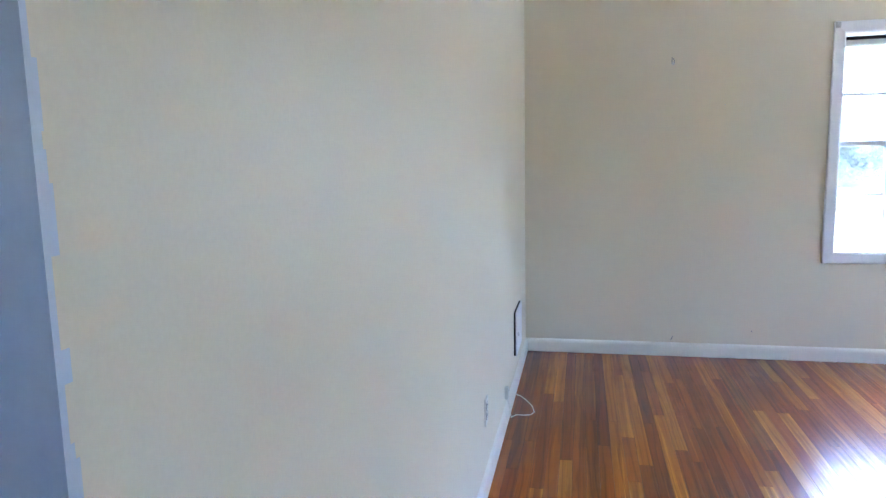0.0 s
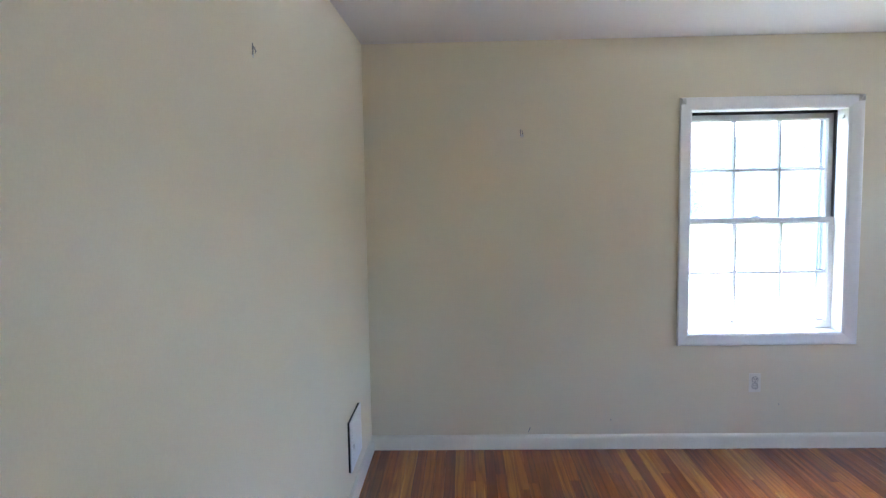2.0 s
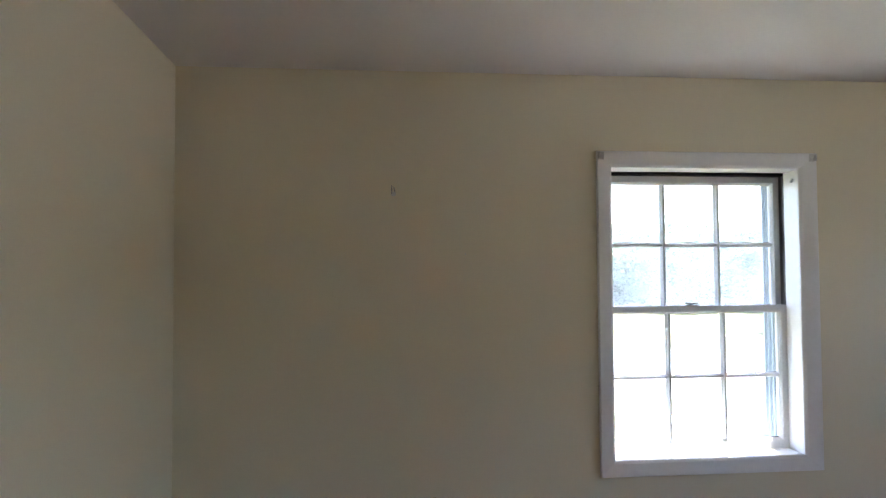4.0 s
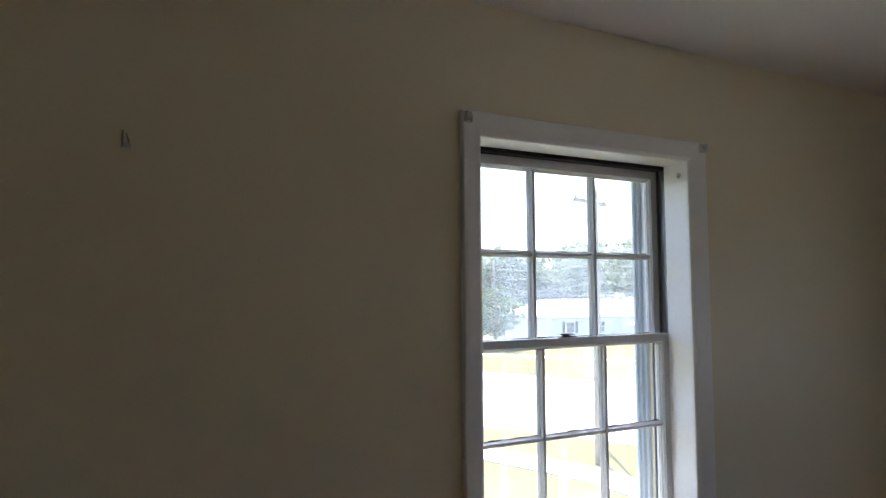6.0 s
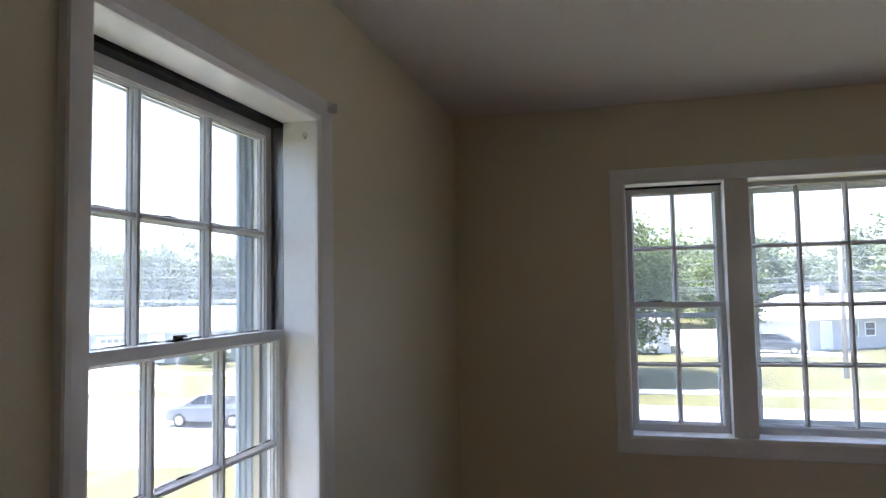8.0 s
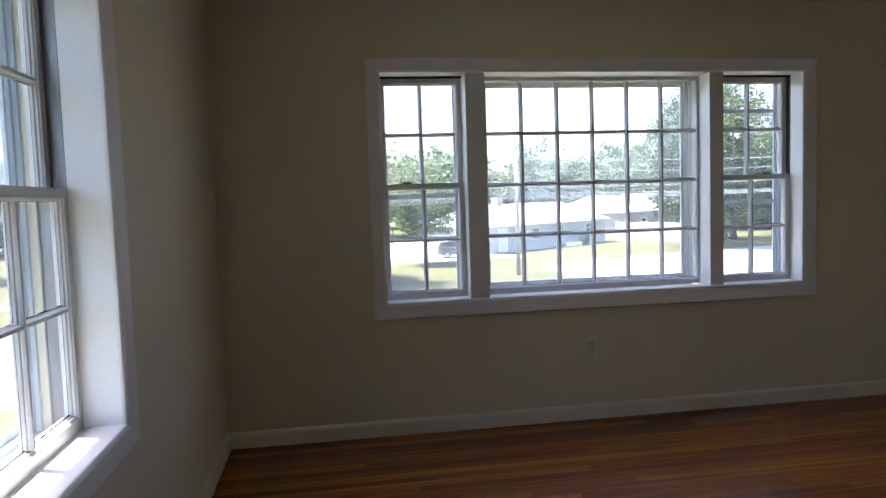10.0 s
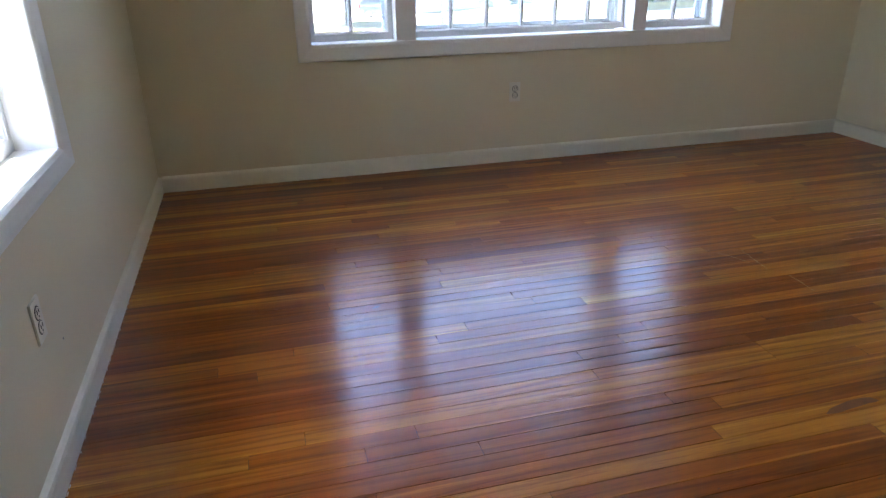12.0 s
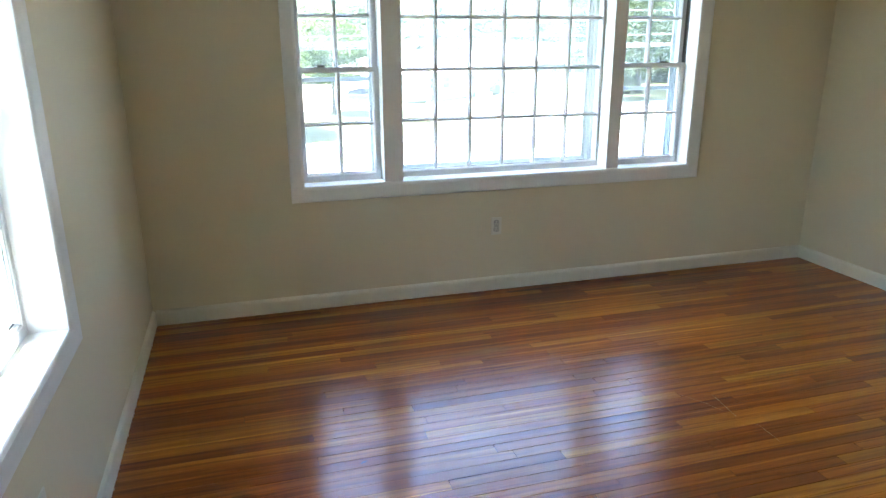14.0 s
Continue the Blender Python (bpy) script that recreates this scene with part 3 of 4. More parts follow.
def wall_hook(m, label):
    e = tagged(empty("wall_hook", m), label, "hook")
    bm = bmesh.new()
    tube(bm, [(-0.010, -0.004, 0.034), (-0.011, -0.005, 0.0), (-0.010, -0.004, -0.030)], [0.003, 0.005, 0.003], 8)
    tube(bm, [(0.004, -0.003, 0.022), (0.007, -0.010, 0.006), (0.011, -0.016, -0.010), (0.014, -0.008, -0.022)], [0.0025, 0.004, 0.004, 0.002], 8)
    part("bracket_arm", bm, HOOK, e, smooth=True)
    bm = bmesh.new()
    bmesh.ops.create_icosphere(bm, subdivisions=2, radius=1.0, matrix=Matrix.Translation((0.002, -0.0005, -0.028)) @ Matrix.Diagonal((0.020, 0.0018, 0.018, 1)))
    part("plaster_patch", bm, SPACKLE, e, "pale chipped plaster patch", True)
    return e


wall_hook(pose(-W, -2.122, 1.995, 0, 0, 90), "small grey curtain hook in chipped plaster on the long wall").scale = (0.5, 0.5, 0.5)
hook = wall_hook(pose(-3.617, 0, 1.912), "tiny grey wall hook with scuffed plaster beside the sash window")
hook.scale = (0.6, 0.6, 0.6)

def scuff(m, w, h, tilt, mat, label):
    """A small knock in the paint: a shallow ragged chip."""
    e = boxed(-w / 2, w / 2, -0.0016, 0.0, -h / 2, h / 2, bevel=0.0006)
    ob = part("wall_scuff", e, mat)
    ob.matrix_world = m @ Matrix.Rotation(radians(tilt), 4, "Y")
    tagged(ob, label, "wall mark")


scuff(pose(-3.582, 0, 0.123), 0.005, 0.030, 25, HOOK, "small dark scratch in the paint just above the baseboard")
scuff(pose(-3.089, 0, 0.182), 0.005, 0.010, 0, HOOK, "tiny dark nick in the wall paint")
scuff(pose(-2.09, 0, 0.27), 0.006, 0.006, 0, HOOK, "tiny dark nick in the wall paint")
scuff(pose(-3.30, 0, 1.63), 0.005, 0.007, 0, SPACKLE, "tiny pale filled nail hole in the wall")

# marks on the varnish
MARK = mottled("pale_scratch", (0.42, 0.27, 0.14), (0.55, 0.38, 0.22), 0.5, 30, 200)
CHAR = mottled("dark_blemish", (0.015, 0.007, 0.004), (0.04, 0.018, 0.008), 0.35, 30, 200)
STAIN = mottled("dark_stained_varnish", (0.11, 0.028, 0.006), (0.20, 0.050, 0.009), 0.3, 12, 90)


def mark(name, pts, width, mat, label):
    """A thin mark on the floor along pts."""
    bm, left, right = bmesh.new(), [], []
    n = len(pts)
    for i, (x, y) in enumerate(pts):
        a, b = Vector(pts[max(i - 1, 0)]), Vector(pts[min(i + 1, n - 1)])
        d = (b - a).normalized()
        w = width * (0.5 if n < 5 and i in (0, n - 1) else 0.06 if i in (0, n - 1) else 1.0 - 0.35 * abs(2 * i / (n - 1) - 1)) / 2
        left.append(bm.verts.new((x - d.y * w, y + d.x * w, 0.0008)))
        right.append(bm.verts.new((x + d.y * w, y - d.x * w, 0.0008)))
    for i in range(n - 1):
        bm.faces.new((left[i], left[i + 1], right[i + 1], right[i]))
    tagged(part(name, bm, mat), label, "floor mark")


mark("scratch", [(-1.60, -2.545), (-1.66, -2.54), (-1.73, -2.530), (-1.792, -2.524)], 0.0022, MARK, "long pale scratch in the floor varnish")
mark("scratch", [(-1.87, -2.565), (-1.94, -2.567), (-2.014, -2.561)], 0.0020, MARK, "short pale scratch in the floor varnish")
mark("scratch", [(-1.55, -2.40), (-1.66, -2.47), (-1.74, -2.50)], 0.0014, MARK, "faint pale scratch in the floor varnish")
for pts, w in (([(-1.670, -0.905), (-1.661, -0.918), (-1.655, -0.934)], 0.009), ([(-1.668, -0.925), (-1.655, -0.916)], 0.005), ([(-1.657, -0.966), (-1.651, -0.980)], 0.004), ([(-1.545, -1.198), (-1.492, -1.208)], 0.0030),
               ([(-1.131, -0.745), (-1.131, -0.751)], 0.006), ([(-1.617, -0.732), (-1.617, -0.737)], 0.004), ([(-1.427, -1.084), (-1.427, -1.089)], 0.004), ([(-2.09, -1.40), (-2.09, -1.406)], 0.005)):
    mark("floor_blemish", pts, w, CHAR, "small dark blemish in the oak floor")
mark("floor_stain", [(-2.652, -2.035), (-2.646, -2.065), (-2.640, -2.10), (-2.635, -2.135), (-2.632, -2.165), (-2.631, -2.19), (-2.634, -2.212), (-2.642, -2.228)], 0.032, STAIN, "dark worn stain along one floor board")

rng = random.Random(77)
for _ in range(16):
    x, y = rng.uniform(-3.2, -0.6), rng.uniform(-3.2, -0.6)
    mark("floor_blemish", [(x, y), (x + 0.001, y - rng.uniform(0.003, 0.009))], rng.uniform(0.002, 0.004), CHAR, "small dark blemish in the oak floor")

# ragged paint along the foot of the baseboards
def paint_edge(name, p, q, seed):
    rng = random.Random(seed)
    p, q = Vector((*p, 0.0)), Vector((*q, 0.0))
    d, bm = (q - p).normalized(), bmesh.new()
    out = Vector((-d.y, d.x, 0))
    t, ln = 0.0, (q - p).length
    while t < ln - 0.05:
        s = rng.uniform(0.003, 0.018)
        w = rng.uniform(0.0008, 0.0030)
        a, b = p + d * t, p + d * (t + s)
        vs = [a, a + out * w * 0.6, (a + b) / 2 + out * w, b + out * w * 0.4, b]
        loft(bm, [[v + Vector((0, 0, z)) for v in vs] for z in (0.0004, 0.0016)])
        t += s + rng.uniform(0.0, 0.06)
    tagged(part(name, bm, TRIM), kind="structure")


paint_edge("baseboard_paint_edge", (-0.02, -0.0165), (-3.0, -0.0165), 1)
paint_edge("baseboard_paint_edge", (-0.0165, -S + 0.03), (-0.0165, -0.03), 2)


# ---- outdoors ----
G = -3.6
GRASS = mottled("grass", (0.042, 0.044, 0.008), (0.080, 0.076, 0.014), 0.9, 0.25, 6, 0.5, 0.03)
ROAD = mottled("old_asphalt", (0.23, 0.23, 0.23), (0.32, 0.32, 0.31), 0.85, 0.5, 12, 0.3, 0.01)
WALK = mottled("concrete_walk", (0.42, 0.41, 0.39), (0.53, 0.52, 0.49), 0.85, 0.6, 14, 0.2, 0.01)
LEAF = mottled("leaves", (0.042, 0.080, 0.014), (0.12, 0.165, 0.032), 0.6, 0.7, 4, 0.2, 0.02)
# distance haze is put into the far leaves as a paler, greyer green
LEAF_HAZED = mottled("hazed_far_leaves", (0.095, 0.128, 0.088), (0.185, 0.225, 0.115), 0.7, 0.15, 1.2, 0.2, 0.02)
PINE = mottled("pine_needles", (0.028, 0.050, 0.010), (0.08, 0.11, 0.022), 0.6, 0.7, 4, 0.2, 0.02)
BARK = mottled("bark", (0.06, 0.05, 0.04), (0.16, 0.13, 0.1), 0.9, 3, 25, 0.6, 0.02, stretch=(1, 1, 0.3))
SIDING_GREY = mottled("grey_blue_siding", (0.34, 0.36, 0.385), (0.42, 0.44, 0.46), 0.6, 0.6, 8)
SIDING_GREEN = mottled("grey_green_siding", (0.16, 0.19, 0.18), (0.22, 0.25, 0.24), 0.6, 0.6, 8)
SIDING_WHITE = mottled("white_siding", (0.64, 0.64, 0.62), (0.74, 0.74, 0.72), 0.6, 0.6, 8)
SIDING_TAN = mottled("tan_siding", (0.28, 0.25, 0.22), (0.36, 0.32, 0.28), 0.6, 0.6, 8)
SHINGLE = mottled("pale_shingles", (0.42, 0.41, 0.40), (0.55, 0.54, 0.52), 0.85, 1.0, 9, 0.3, 0.01)
for leafy in (LEAF, LEAF_HAZED, PINE):
    thin, blend = node(leafy, "ShaderNodeBsdfTranslucent"), node(leafy, "ShaderNodeMixShader", Fac=0.35)
    body = leafy.node_tree.nodes["Principled BSDF"]
    wire(leafy, body.inputs["Base Color"].links[0].from_socket, thin.inputs["Color"])
    wire(leafy, body.outputs[0], blend.inputs[1]), wire(leafy, thin.outputs[0], blend.inputs[2])
    wire(leafy, blend.outputs[0], leafy.node_tree.nodes["Material Output"].inputs["Surface"])
DARKGLASS = material("dark_window_glass", (0.03, 0.035, 0.04), 0.08)
CARPAINT = mottled("blue_grey_car_paint", (0.09, 0.105, 0.125), (0.13, 0.145, 0.165), 0.22, 2, 30, 0.02, metal=0.4)
WHITEPAINT = mottled("white_car_paint", (0.68, 0.68, 0.68), (0.76, 0.76, 0.76), 0.25, 2, 30, 0.02)
GLASSLAMP = mottled("clear_lamp_cover", (0.55, 0.56, 0.58), (0.68, 0.69, 0.70), 0.12, 8, 60, 0.02)
REDLAMP = mottled("red_lamp_cover", (0.28, 0.012, 0.01), (0.40, 0.02, 0.016), 0.2, 8, 60, 0.02)
SILVERPAINT = mottled("silver_blue_car_paint", (0.15, 0.17, 0.20), (0.21, 0.23, 0.26), 0.3, 2, 30, 0.02, metal=0.3)
TYRE = mottled("tyre_rubber", (0.015, 0.015, 0.015), (0.03, 0.03, 0.03), 0.8, 20, 80)
# weathered wood, lightened further with the haze of the view in its colour
POLEWOOD = mottled("weathered_hazed_pole_wood", (0.22, 0.19, 0.16), (0.36, 0.32, 0.28), 0.85, 2, 20, 0.5, 0.01, stretch=(1, 1, 0.1))
CABLE = mottled("cable_sheath", (0.26, 0.27, 0.28), (0.38, 0.39, 0.41), 0.4, 5, 60)
FLOWER = mottled("white_blossom", (0.6, 0.62, 0.56), (0.8, 0.82, 0.76), 0.7, 6, 30)

tagged(part("planter", boxed(59.6, 60.1, -24.2, -22.6, G, G + 0.42, bevel=0.03), SIDING_WHITE), "low white planter box beside the grey house", "planter")
tagged(part("ground", boxed(-900, 900, -900, 900, G - 1, G), GRASS), "sunlit summer lawn reaching to the horizon", kind="structure")


def strip(name, mat, pts, z, label):
    """A flat raised strip; pts: left edge, then right edge backwards."""
    bm = bmesh.new()
    f = bm.faces.new([bm.verts.new((x, y, G + z)) for x, y in pts])
    ext = bmesh.ops.extrude_face_region(bm, geom=[f])
    bmesh.ops.translate(bm, verts=[v for v in ext["geom"] if isinstance(v, bmesh.types.BMVert)], vec=(0, 0, -z - 0.05))
    return tagged(part(name, bm, mat), label, kind="structure")


strip("road", ROAD, [(15, -120), (14.6, 0), (14.6, 11), (12.2, 17.5), (7.5, 26), (-60, 132), (-48, 140), (13, 48), (20, 36), (23.5, 29), (26.2, 20.5), (27.4, 12), (27.5, 0), (27, -120)], 0.02, "sun-bleached asphalt street")
strip("road_side", ROAD, [(27.0, -17), (35.7, -15.3), (41, -14.5), (45, -19), (47, -24), (50, -34), (56, -60), (40, -75), (26.8, -34)], 0.016, "sun-bleached asphalt side street")
strip("pavement", WALK, [(9.4, -120), (9.0, 0), (8.7, 13), (7.0, 18), (3.0, 25), (-64, 130), (-62.6, 131), (4.2, 25.8), (8.3, 18.6), (10.0, 13.6), (10.5, 0), (10.9, -120)], 0.04, "pale concrete sidewalk between lawns")
strip("pavement_far", WALK, [(31.6, -17), (30.8, 0), (33.2, 14), (34.6, 24), (34.2, 33.5), (27, 45), (-44, 150), (-42.8, 151), (28.2, 46), (35.6, 34.2), (36.1, 24), (34.7, 13.6), (32.3, 0), (33.1, -17)], 0.04, "pale concrete sidewalk across the street")
strip("driveway_garage", WALK, [(25.6, 27.5), (29.5, 23.5), (41.0, 34.3), (38.4, 38.0)], 0.035, "pale concrete driveway to the garage")
strip("driveway_far", WALK, [(58.2, -4.6), (82, 4), (84, -16), (60, -10.5)], 0.026, "pale concrete yard behind the driveway")
strip("driveway", WALK, [(50.5, -16.5), (50, -4.6), (58, -4.6), (56.5, -14)], 0.03, "pale concrete driveway beside the grey house")


def house(name, p, q, depth, wall, eave, ridge, openings, label, over=0.5, hip=2.5, roofmat=None):
    """One storey; p to q: foot of the wall that faces us; openings: (kind, metres along, width, sill, head)."""
    p, q = Vector((*p, G)), Vector((*q, G))
    ln = (q - p).length
    ang = math.degrees(math.atan2(q.y - p.y, q.x - p.x))
    e = tagged(empty(name, pose(p.x, p.y, G, 0, 0, ang)), label, "house")
    s = 1 if Vector((q - p)).cross(Vector((-1, -1, 0))).z < 0 else -1
    y1 = s * depth
    part("wall", boxed(0, ln, min(0, y1), max(0, y1), 0, eave), wall, e)
    bm = bmesh.new()
    a, b = -over, ln + over
    c, d = -s * over, y1 + s * over
    mid = y1 / 2
    v = [bm.verts.new(t) for t in ((a, c, eave), (b, c, eave), (b, d, eave), (a, d, eave), (a + hip, mid, ridge), (b - hip, mid, ridge), (a, c, eave - 0.15), (b, c, eave - 0.15), (b, d, eave - 0.15), (a, d, eave - 0.15))]
    for f in ((0, 1, 5, 4), (1, 2, 5), (2, 3, 4, 5), (3, 0, 4), (0, 6, 7, 1), (1, 7, 8, 2), (2, 8, 9, 3), (3, 9, 6, 0), (9, 8, 7, 6)):
        bm.faces.new([v[i] for i in f])
    roof = part("roof", bm, roofmat or SHINGLE, e, "pale sun-bleached shingle roof")
    part("chimney", boxed(ln * 0.3, ln * 0.3 + 0.8, mid - 0.4, mid + 0.4, ridge - 0.6, ridge + 0.7, bevel=0.02), SIDING_TAN, roof)
    for kind, x, w, z0, z1 in openings:
        k = -s
        if kind == "door":
            dd = part("door", boxed(x, x + w, min(0.005 * k, 0.06 * k), max(0.005 * k, 0.06 * k), z0, z1, bevel=0.01), SIDING_WHITE, e, "white front door")
            part("door_frame", side_all(x - 0.1, x + w + 0.1, z0, z1 + 0.1, 0.1, 0.08 * k), TRIM, dd)
            continue
        if kind == "garage":
            gd = part("garage_door", side_all(x, x + w, z0, z1, 0.08, 0.06 * k), TRIM, e, "white panelled garage door")
            for i in range(4):
                h4 = (z1 - z0 - 0.1) / 4
                part("door_panel", boxed(x + 0.05, x + w - 0.05, min(0.005 * k, 0.035 * k), max(0.005 * k, 0.035 * k), z0 + 0.05 + h4 * i + 0.01, z0 + 0.05 + h4 * (i + 1) - 0.01, bevel=0.006), SIDING_WHITE, gd)
            for i in range(5):
                px = x + 0.25 + i * (w - 0.5) / 5 + 0.05
                part("pane", boxed(px, px + (w - 0.5) / 5 - 0.1, min(0.037 * k, 0.043 * k), max(0.037 * k, 0.043 * k), z1 - 0.46, z1 - 0.18), DARKGLASS, gd, "small dark garage pane")
            continue
        wn_ = part("window", side_all(x, x + w, z0, z1, 0.09, 0.07 * k), TRIM, e, "white framed window")
        part("pane", boxed(x + 0.08, x + w - 0.08, min(0.01 * k, 0.02 * k), max(0.01 * k, 0.02 * k), z0 + 0.08, z1 - 0.08), DARKGLASS, wn_)
        part("muntin", boxed(x + 0.09, x + w - 0.09, min(0.022 * k, 0.05 * k), max(0.022 * k, 0.05 * k), (z0 + z1) / 2 - 0.025, (z0 + z1) / 2 + 0.025), TRIM, wn_)
        if kind == "shutters":
            for sx in (x - 0.42, x + w + 0.04):
                part("shutter", boxed(sx, sx + 0.38, min(0.004 * k, 0.05 * k), max(0.004 * k, 0.05 * k), z0, z1, bevel=0.01), DARKGLASS, e, "dark window shutter")
    return e


def side_all(x0, x1, z0, z1, w, y):
    bm = bmesh.new()
    for k in range(4):
        side_piece(bm, x0, x1, z0, z1, [(0, 0.002 if y > 0 else -0.002), (0, y), (w, y), (w, 0.002 if y > 0 else -0.002)], k)
    return bm


house("house", (54.6, -13.9), (64.5, -28.6), 8.5, SIDING_GREY, 2.45, 4.3, [("door", 1.2, 1.0, 0.15, 2.15), ("window", 3.9, 1.15, 0.95, 2.1), ("window", 5.7, 1.15, 0.95, 2.1), ("window", 9.3, 1.3, 1.1, 2.1), ("window", 14.2, 1.0, 1.1, 2.15)], "low blue-grey house with pale roof across the street")
house("house", (70.5, -33.5), (84, -50), 10, SIDING_TAN, 2.9, 4.9, [("window", 4.0, 1.5, 1.0, 2.1), ("window", 9.0, 1.2, 1.0, 2.1)], "long tan house with pale roof beyond a white fence", hip=1.5)
house("house", (58.5, 54.0), (39.5, 54.8), 9, SIDING_WHITE, 2.6, 4.4, [("window", 6.0, 1.2, 0.9, 2.1), ("window", 12.0, 1.2, 0.9, 2.1), ("shutters", 16.0, 1.2, 0.9, 2.1)], "long white house with pale roof behind lawns")
house("house", (46.8, 22.5), (36.9, 40.2), 8, SIDING_GREEN, 2.5, 4.2, [("shutters", 4.0, 1.5, 0.9, 2.1), ("shutters", 9.3, 1.4, 0.9, 2.1), ("door", 12.4, 1.0, 0.1, 2.1), ("garage", 14.3, 2.7, 0.02, 2.15)], "low grey-green house with shuttered white windows")


house("house", (51.0, 13.0), (52.6, -3.7), 7, SIDING_WHITE, 2.4, 3.9, [("window", 3.0, 1.2, 0.9, 2.0)], "long low white house behind the broad maple", hip=1.5)


flag = tagged(empty("flag", pose(59.17, -21.32, G + 1.35, 0, 0, -56)), "small red and white flag on a staff beside the house", "flag")
part("staff", tube(bmesh.new(), [(0, 0, 0.0), (0.12, 0, 0.95)], 0.02, 6), STEEL, flag)
part("cloth", boxed(0.10, 0.42, -0.008, 0.008, 0.42, 0.92, bevel=0.004), REDLAMP, flag, "red flag cloth")
part("cloth", boxed(0.16, 0.44, -0.008, 0.008, 0.10, 0.41, bevel=0.004), WHITEPAINT, flag, "white flag cloth")


def fence(name, p, q, h, mat, label):
    p, q = Vector((*p, G)), Vector((*q, G))
    ln = (q - p).length
    e = tagged(empty(name, pose(p.x, p.y, G, 0, 0, math.degrees(math.atan2(q.y - p.y, q.x - p.x)))), label, "fence")
    n = max(1, int(ln / 2.4))
    for i in range(n + 1):
        part("post", boxed(i * ln / n - 0.06, i * ln / n + 0.06, -0.06, 0.06, 0, h + 0.08, bevel=0.01), mat, e)
    for i in range(n):
        part("fence_panel", boxed(i * ln / n + 0.06, (i + 1) * ln / n - 0.06, -0.02, 0.02, 0.03, h, bevel=0.004), mat, e)
    return e


fence("fence", (65.6, -30.4), (59.5, -34.6), 1.95, SIDING_WHITE, "tall solid white fence between two houses")


def foliage(name, crowns, mat, seed, droop=0.2):
    """Many small bent leaves in clumps round uneven crowns: (centre, radii, leaves, leaf size)."""
    g = np.random.default_rng(seed)
    verts = []
    for c, rad, count, size in crowns:
        k = max(8, count // 38)
        u = g.normal(size=(k, 3))
        u /= np.linalg.norm(u, axis=1)[:, None]
        lump = 1 + 0.16 * np.sin(u[:, 0] * 5 + c[0]) * np.cos(u[:, 1] * 4 + c[1]) + 0.10 * np.sin(u[:, 2] * 7 + c[0] * 2)
        spots = np.array(c) + u * np.array(rad) * (g.uniform(0.45, 1.0, k) ** 0.45 * lump)[:, None]
        reach = g.uniform(0.10, 0.24, k) * max(rad)
        which = g.integers(0, k, count)
        q = spots[which] + g.normal(size=(count, 3)) * np.array((0.5, 0.5, 0.36)) * reach[which][:, None]
        d = g.normal(size=(count, 3)) * np.array((1, 1, 0.45)) - np.array((0, 0, droop))
        d /= np.linalg.norm(d, axis=1)[:, None]
        w = np.cross(d, g.normal(size=(count, 3)) * 0.55 + np.array((0, 0, 1.0)))
        w /= np.linalg.norm(w, axis=1)[:, None]
        ln = (size * g.uniform(0.6, 1.3, count))[:, None]
        verts.append(np.stack((q - d * ln * 0.5, q + w * ln * 0.4, q + d * ln * 0.6, q - w * ln * 0.4), axis=1).reshape(-1, 3))
    v = np.concatenate(verts)
    n = len(v) // 4
    me = bpy.data.meshes.new(name)
    me.vertices.add(len(v))
    me.vertices.foreach_set("co", v.astype(np.float32).ravel())
    me.loops.add(4 * n)
    me.loops.foreach_set("vertex_index", np.arange(4 * n, dtype=np.int32))
    me.polygons.add(n)
    me.polygons.foreach_set("loop_start", np.arange(0, 4 * n, 4, dtype=np.int32))
    me.update(calc_edges=True)
    me.materials.append(mat)
    return new(name, me)


def tree(name, x, y, height, radius, low, seed, label, count=5000, size=0.28, mat=None, trunk=0.16):
    rng = random.Random(seed)
    e = tagged(empty(name, pose(x, y, G)), label, "tree")
    bm = bmesh.new()
    top = height * 0.8
    tube(bm, [(0, 0, -0.1), (0.05, 0.02, low * 0.5), (0.0, 0.08, low), (0.1, 0.0, top)], [trunk * 1.4, trunk, trunk * 0.8, trunk * 0.15], 9)
    for i in range(9):
        a, z = i * 2.4 + rng.uniform(-0.3, 0.3), low + (top - low) * i / 10
        r = radius * rng.uniform(0.55, 0.85)
        tube(bm, [(0, 0.03, z - 0.1), (math.cos(a) * r * 0.5, math.sin(a) * r * 0.5, z + r * 0.3), (math.cos(a) * r, math.sin(a) * r, z + r * 0.5)], [trunk * 0.45, trunk * 0.25, trunk * 0.06], 6)
    part("trunk", bm, BARK, e, smooth=True)
    mid = (low * 0.85 + height) / 2
    foliage("crown", [((0, 0, mid), (radius, radius, (height - low * 0.85) / 2), count, size)], mat or LEAF, seed, 0.3).parent = e
    return e


tree("tree", 38.0, 1.8, 10.0, 5.2, 2.0, 3, "broad leafy maple on the lawn across the street", 42000, 0.22)
tree("tree", 48.0, -7.4, 7.4, 2.7, 2.5, 4, "round leafy tree beside the driveway", 11000, 0.18, trunk=0.13)
tree("tree", 53.0, -32.5, 15.0, 4.2, 2.5, 5, "tall dark pine beside the side street", 16000, 0.26, PINE, 0.28)
tree("tree", 60.0, -40.5, 16.5, 4.6, 2.0, 6, "tall dark pine behind a hedge", 16000, 0.26, PINE, 0.28)
tree("tree", 31.0, 52.0, 5.5, 2.6, 1.2, 7, "low leafy tree on the lawn along the street", 3500, 0.26)


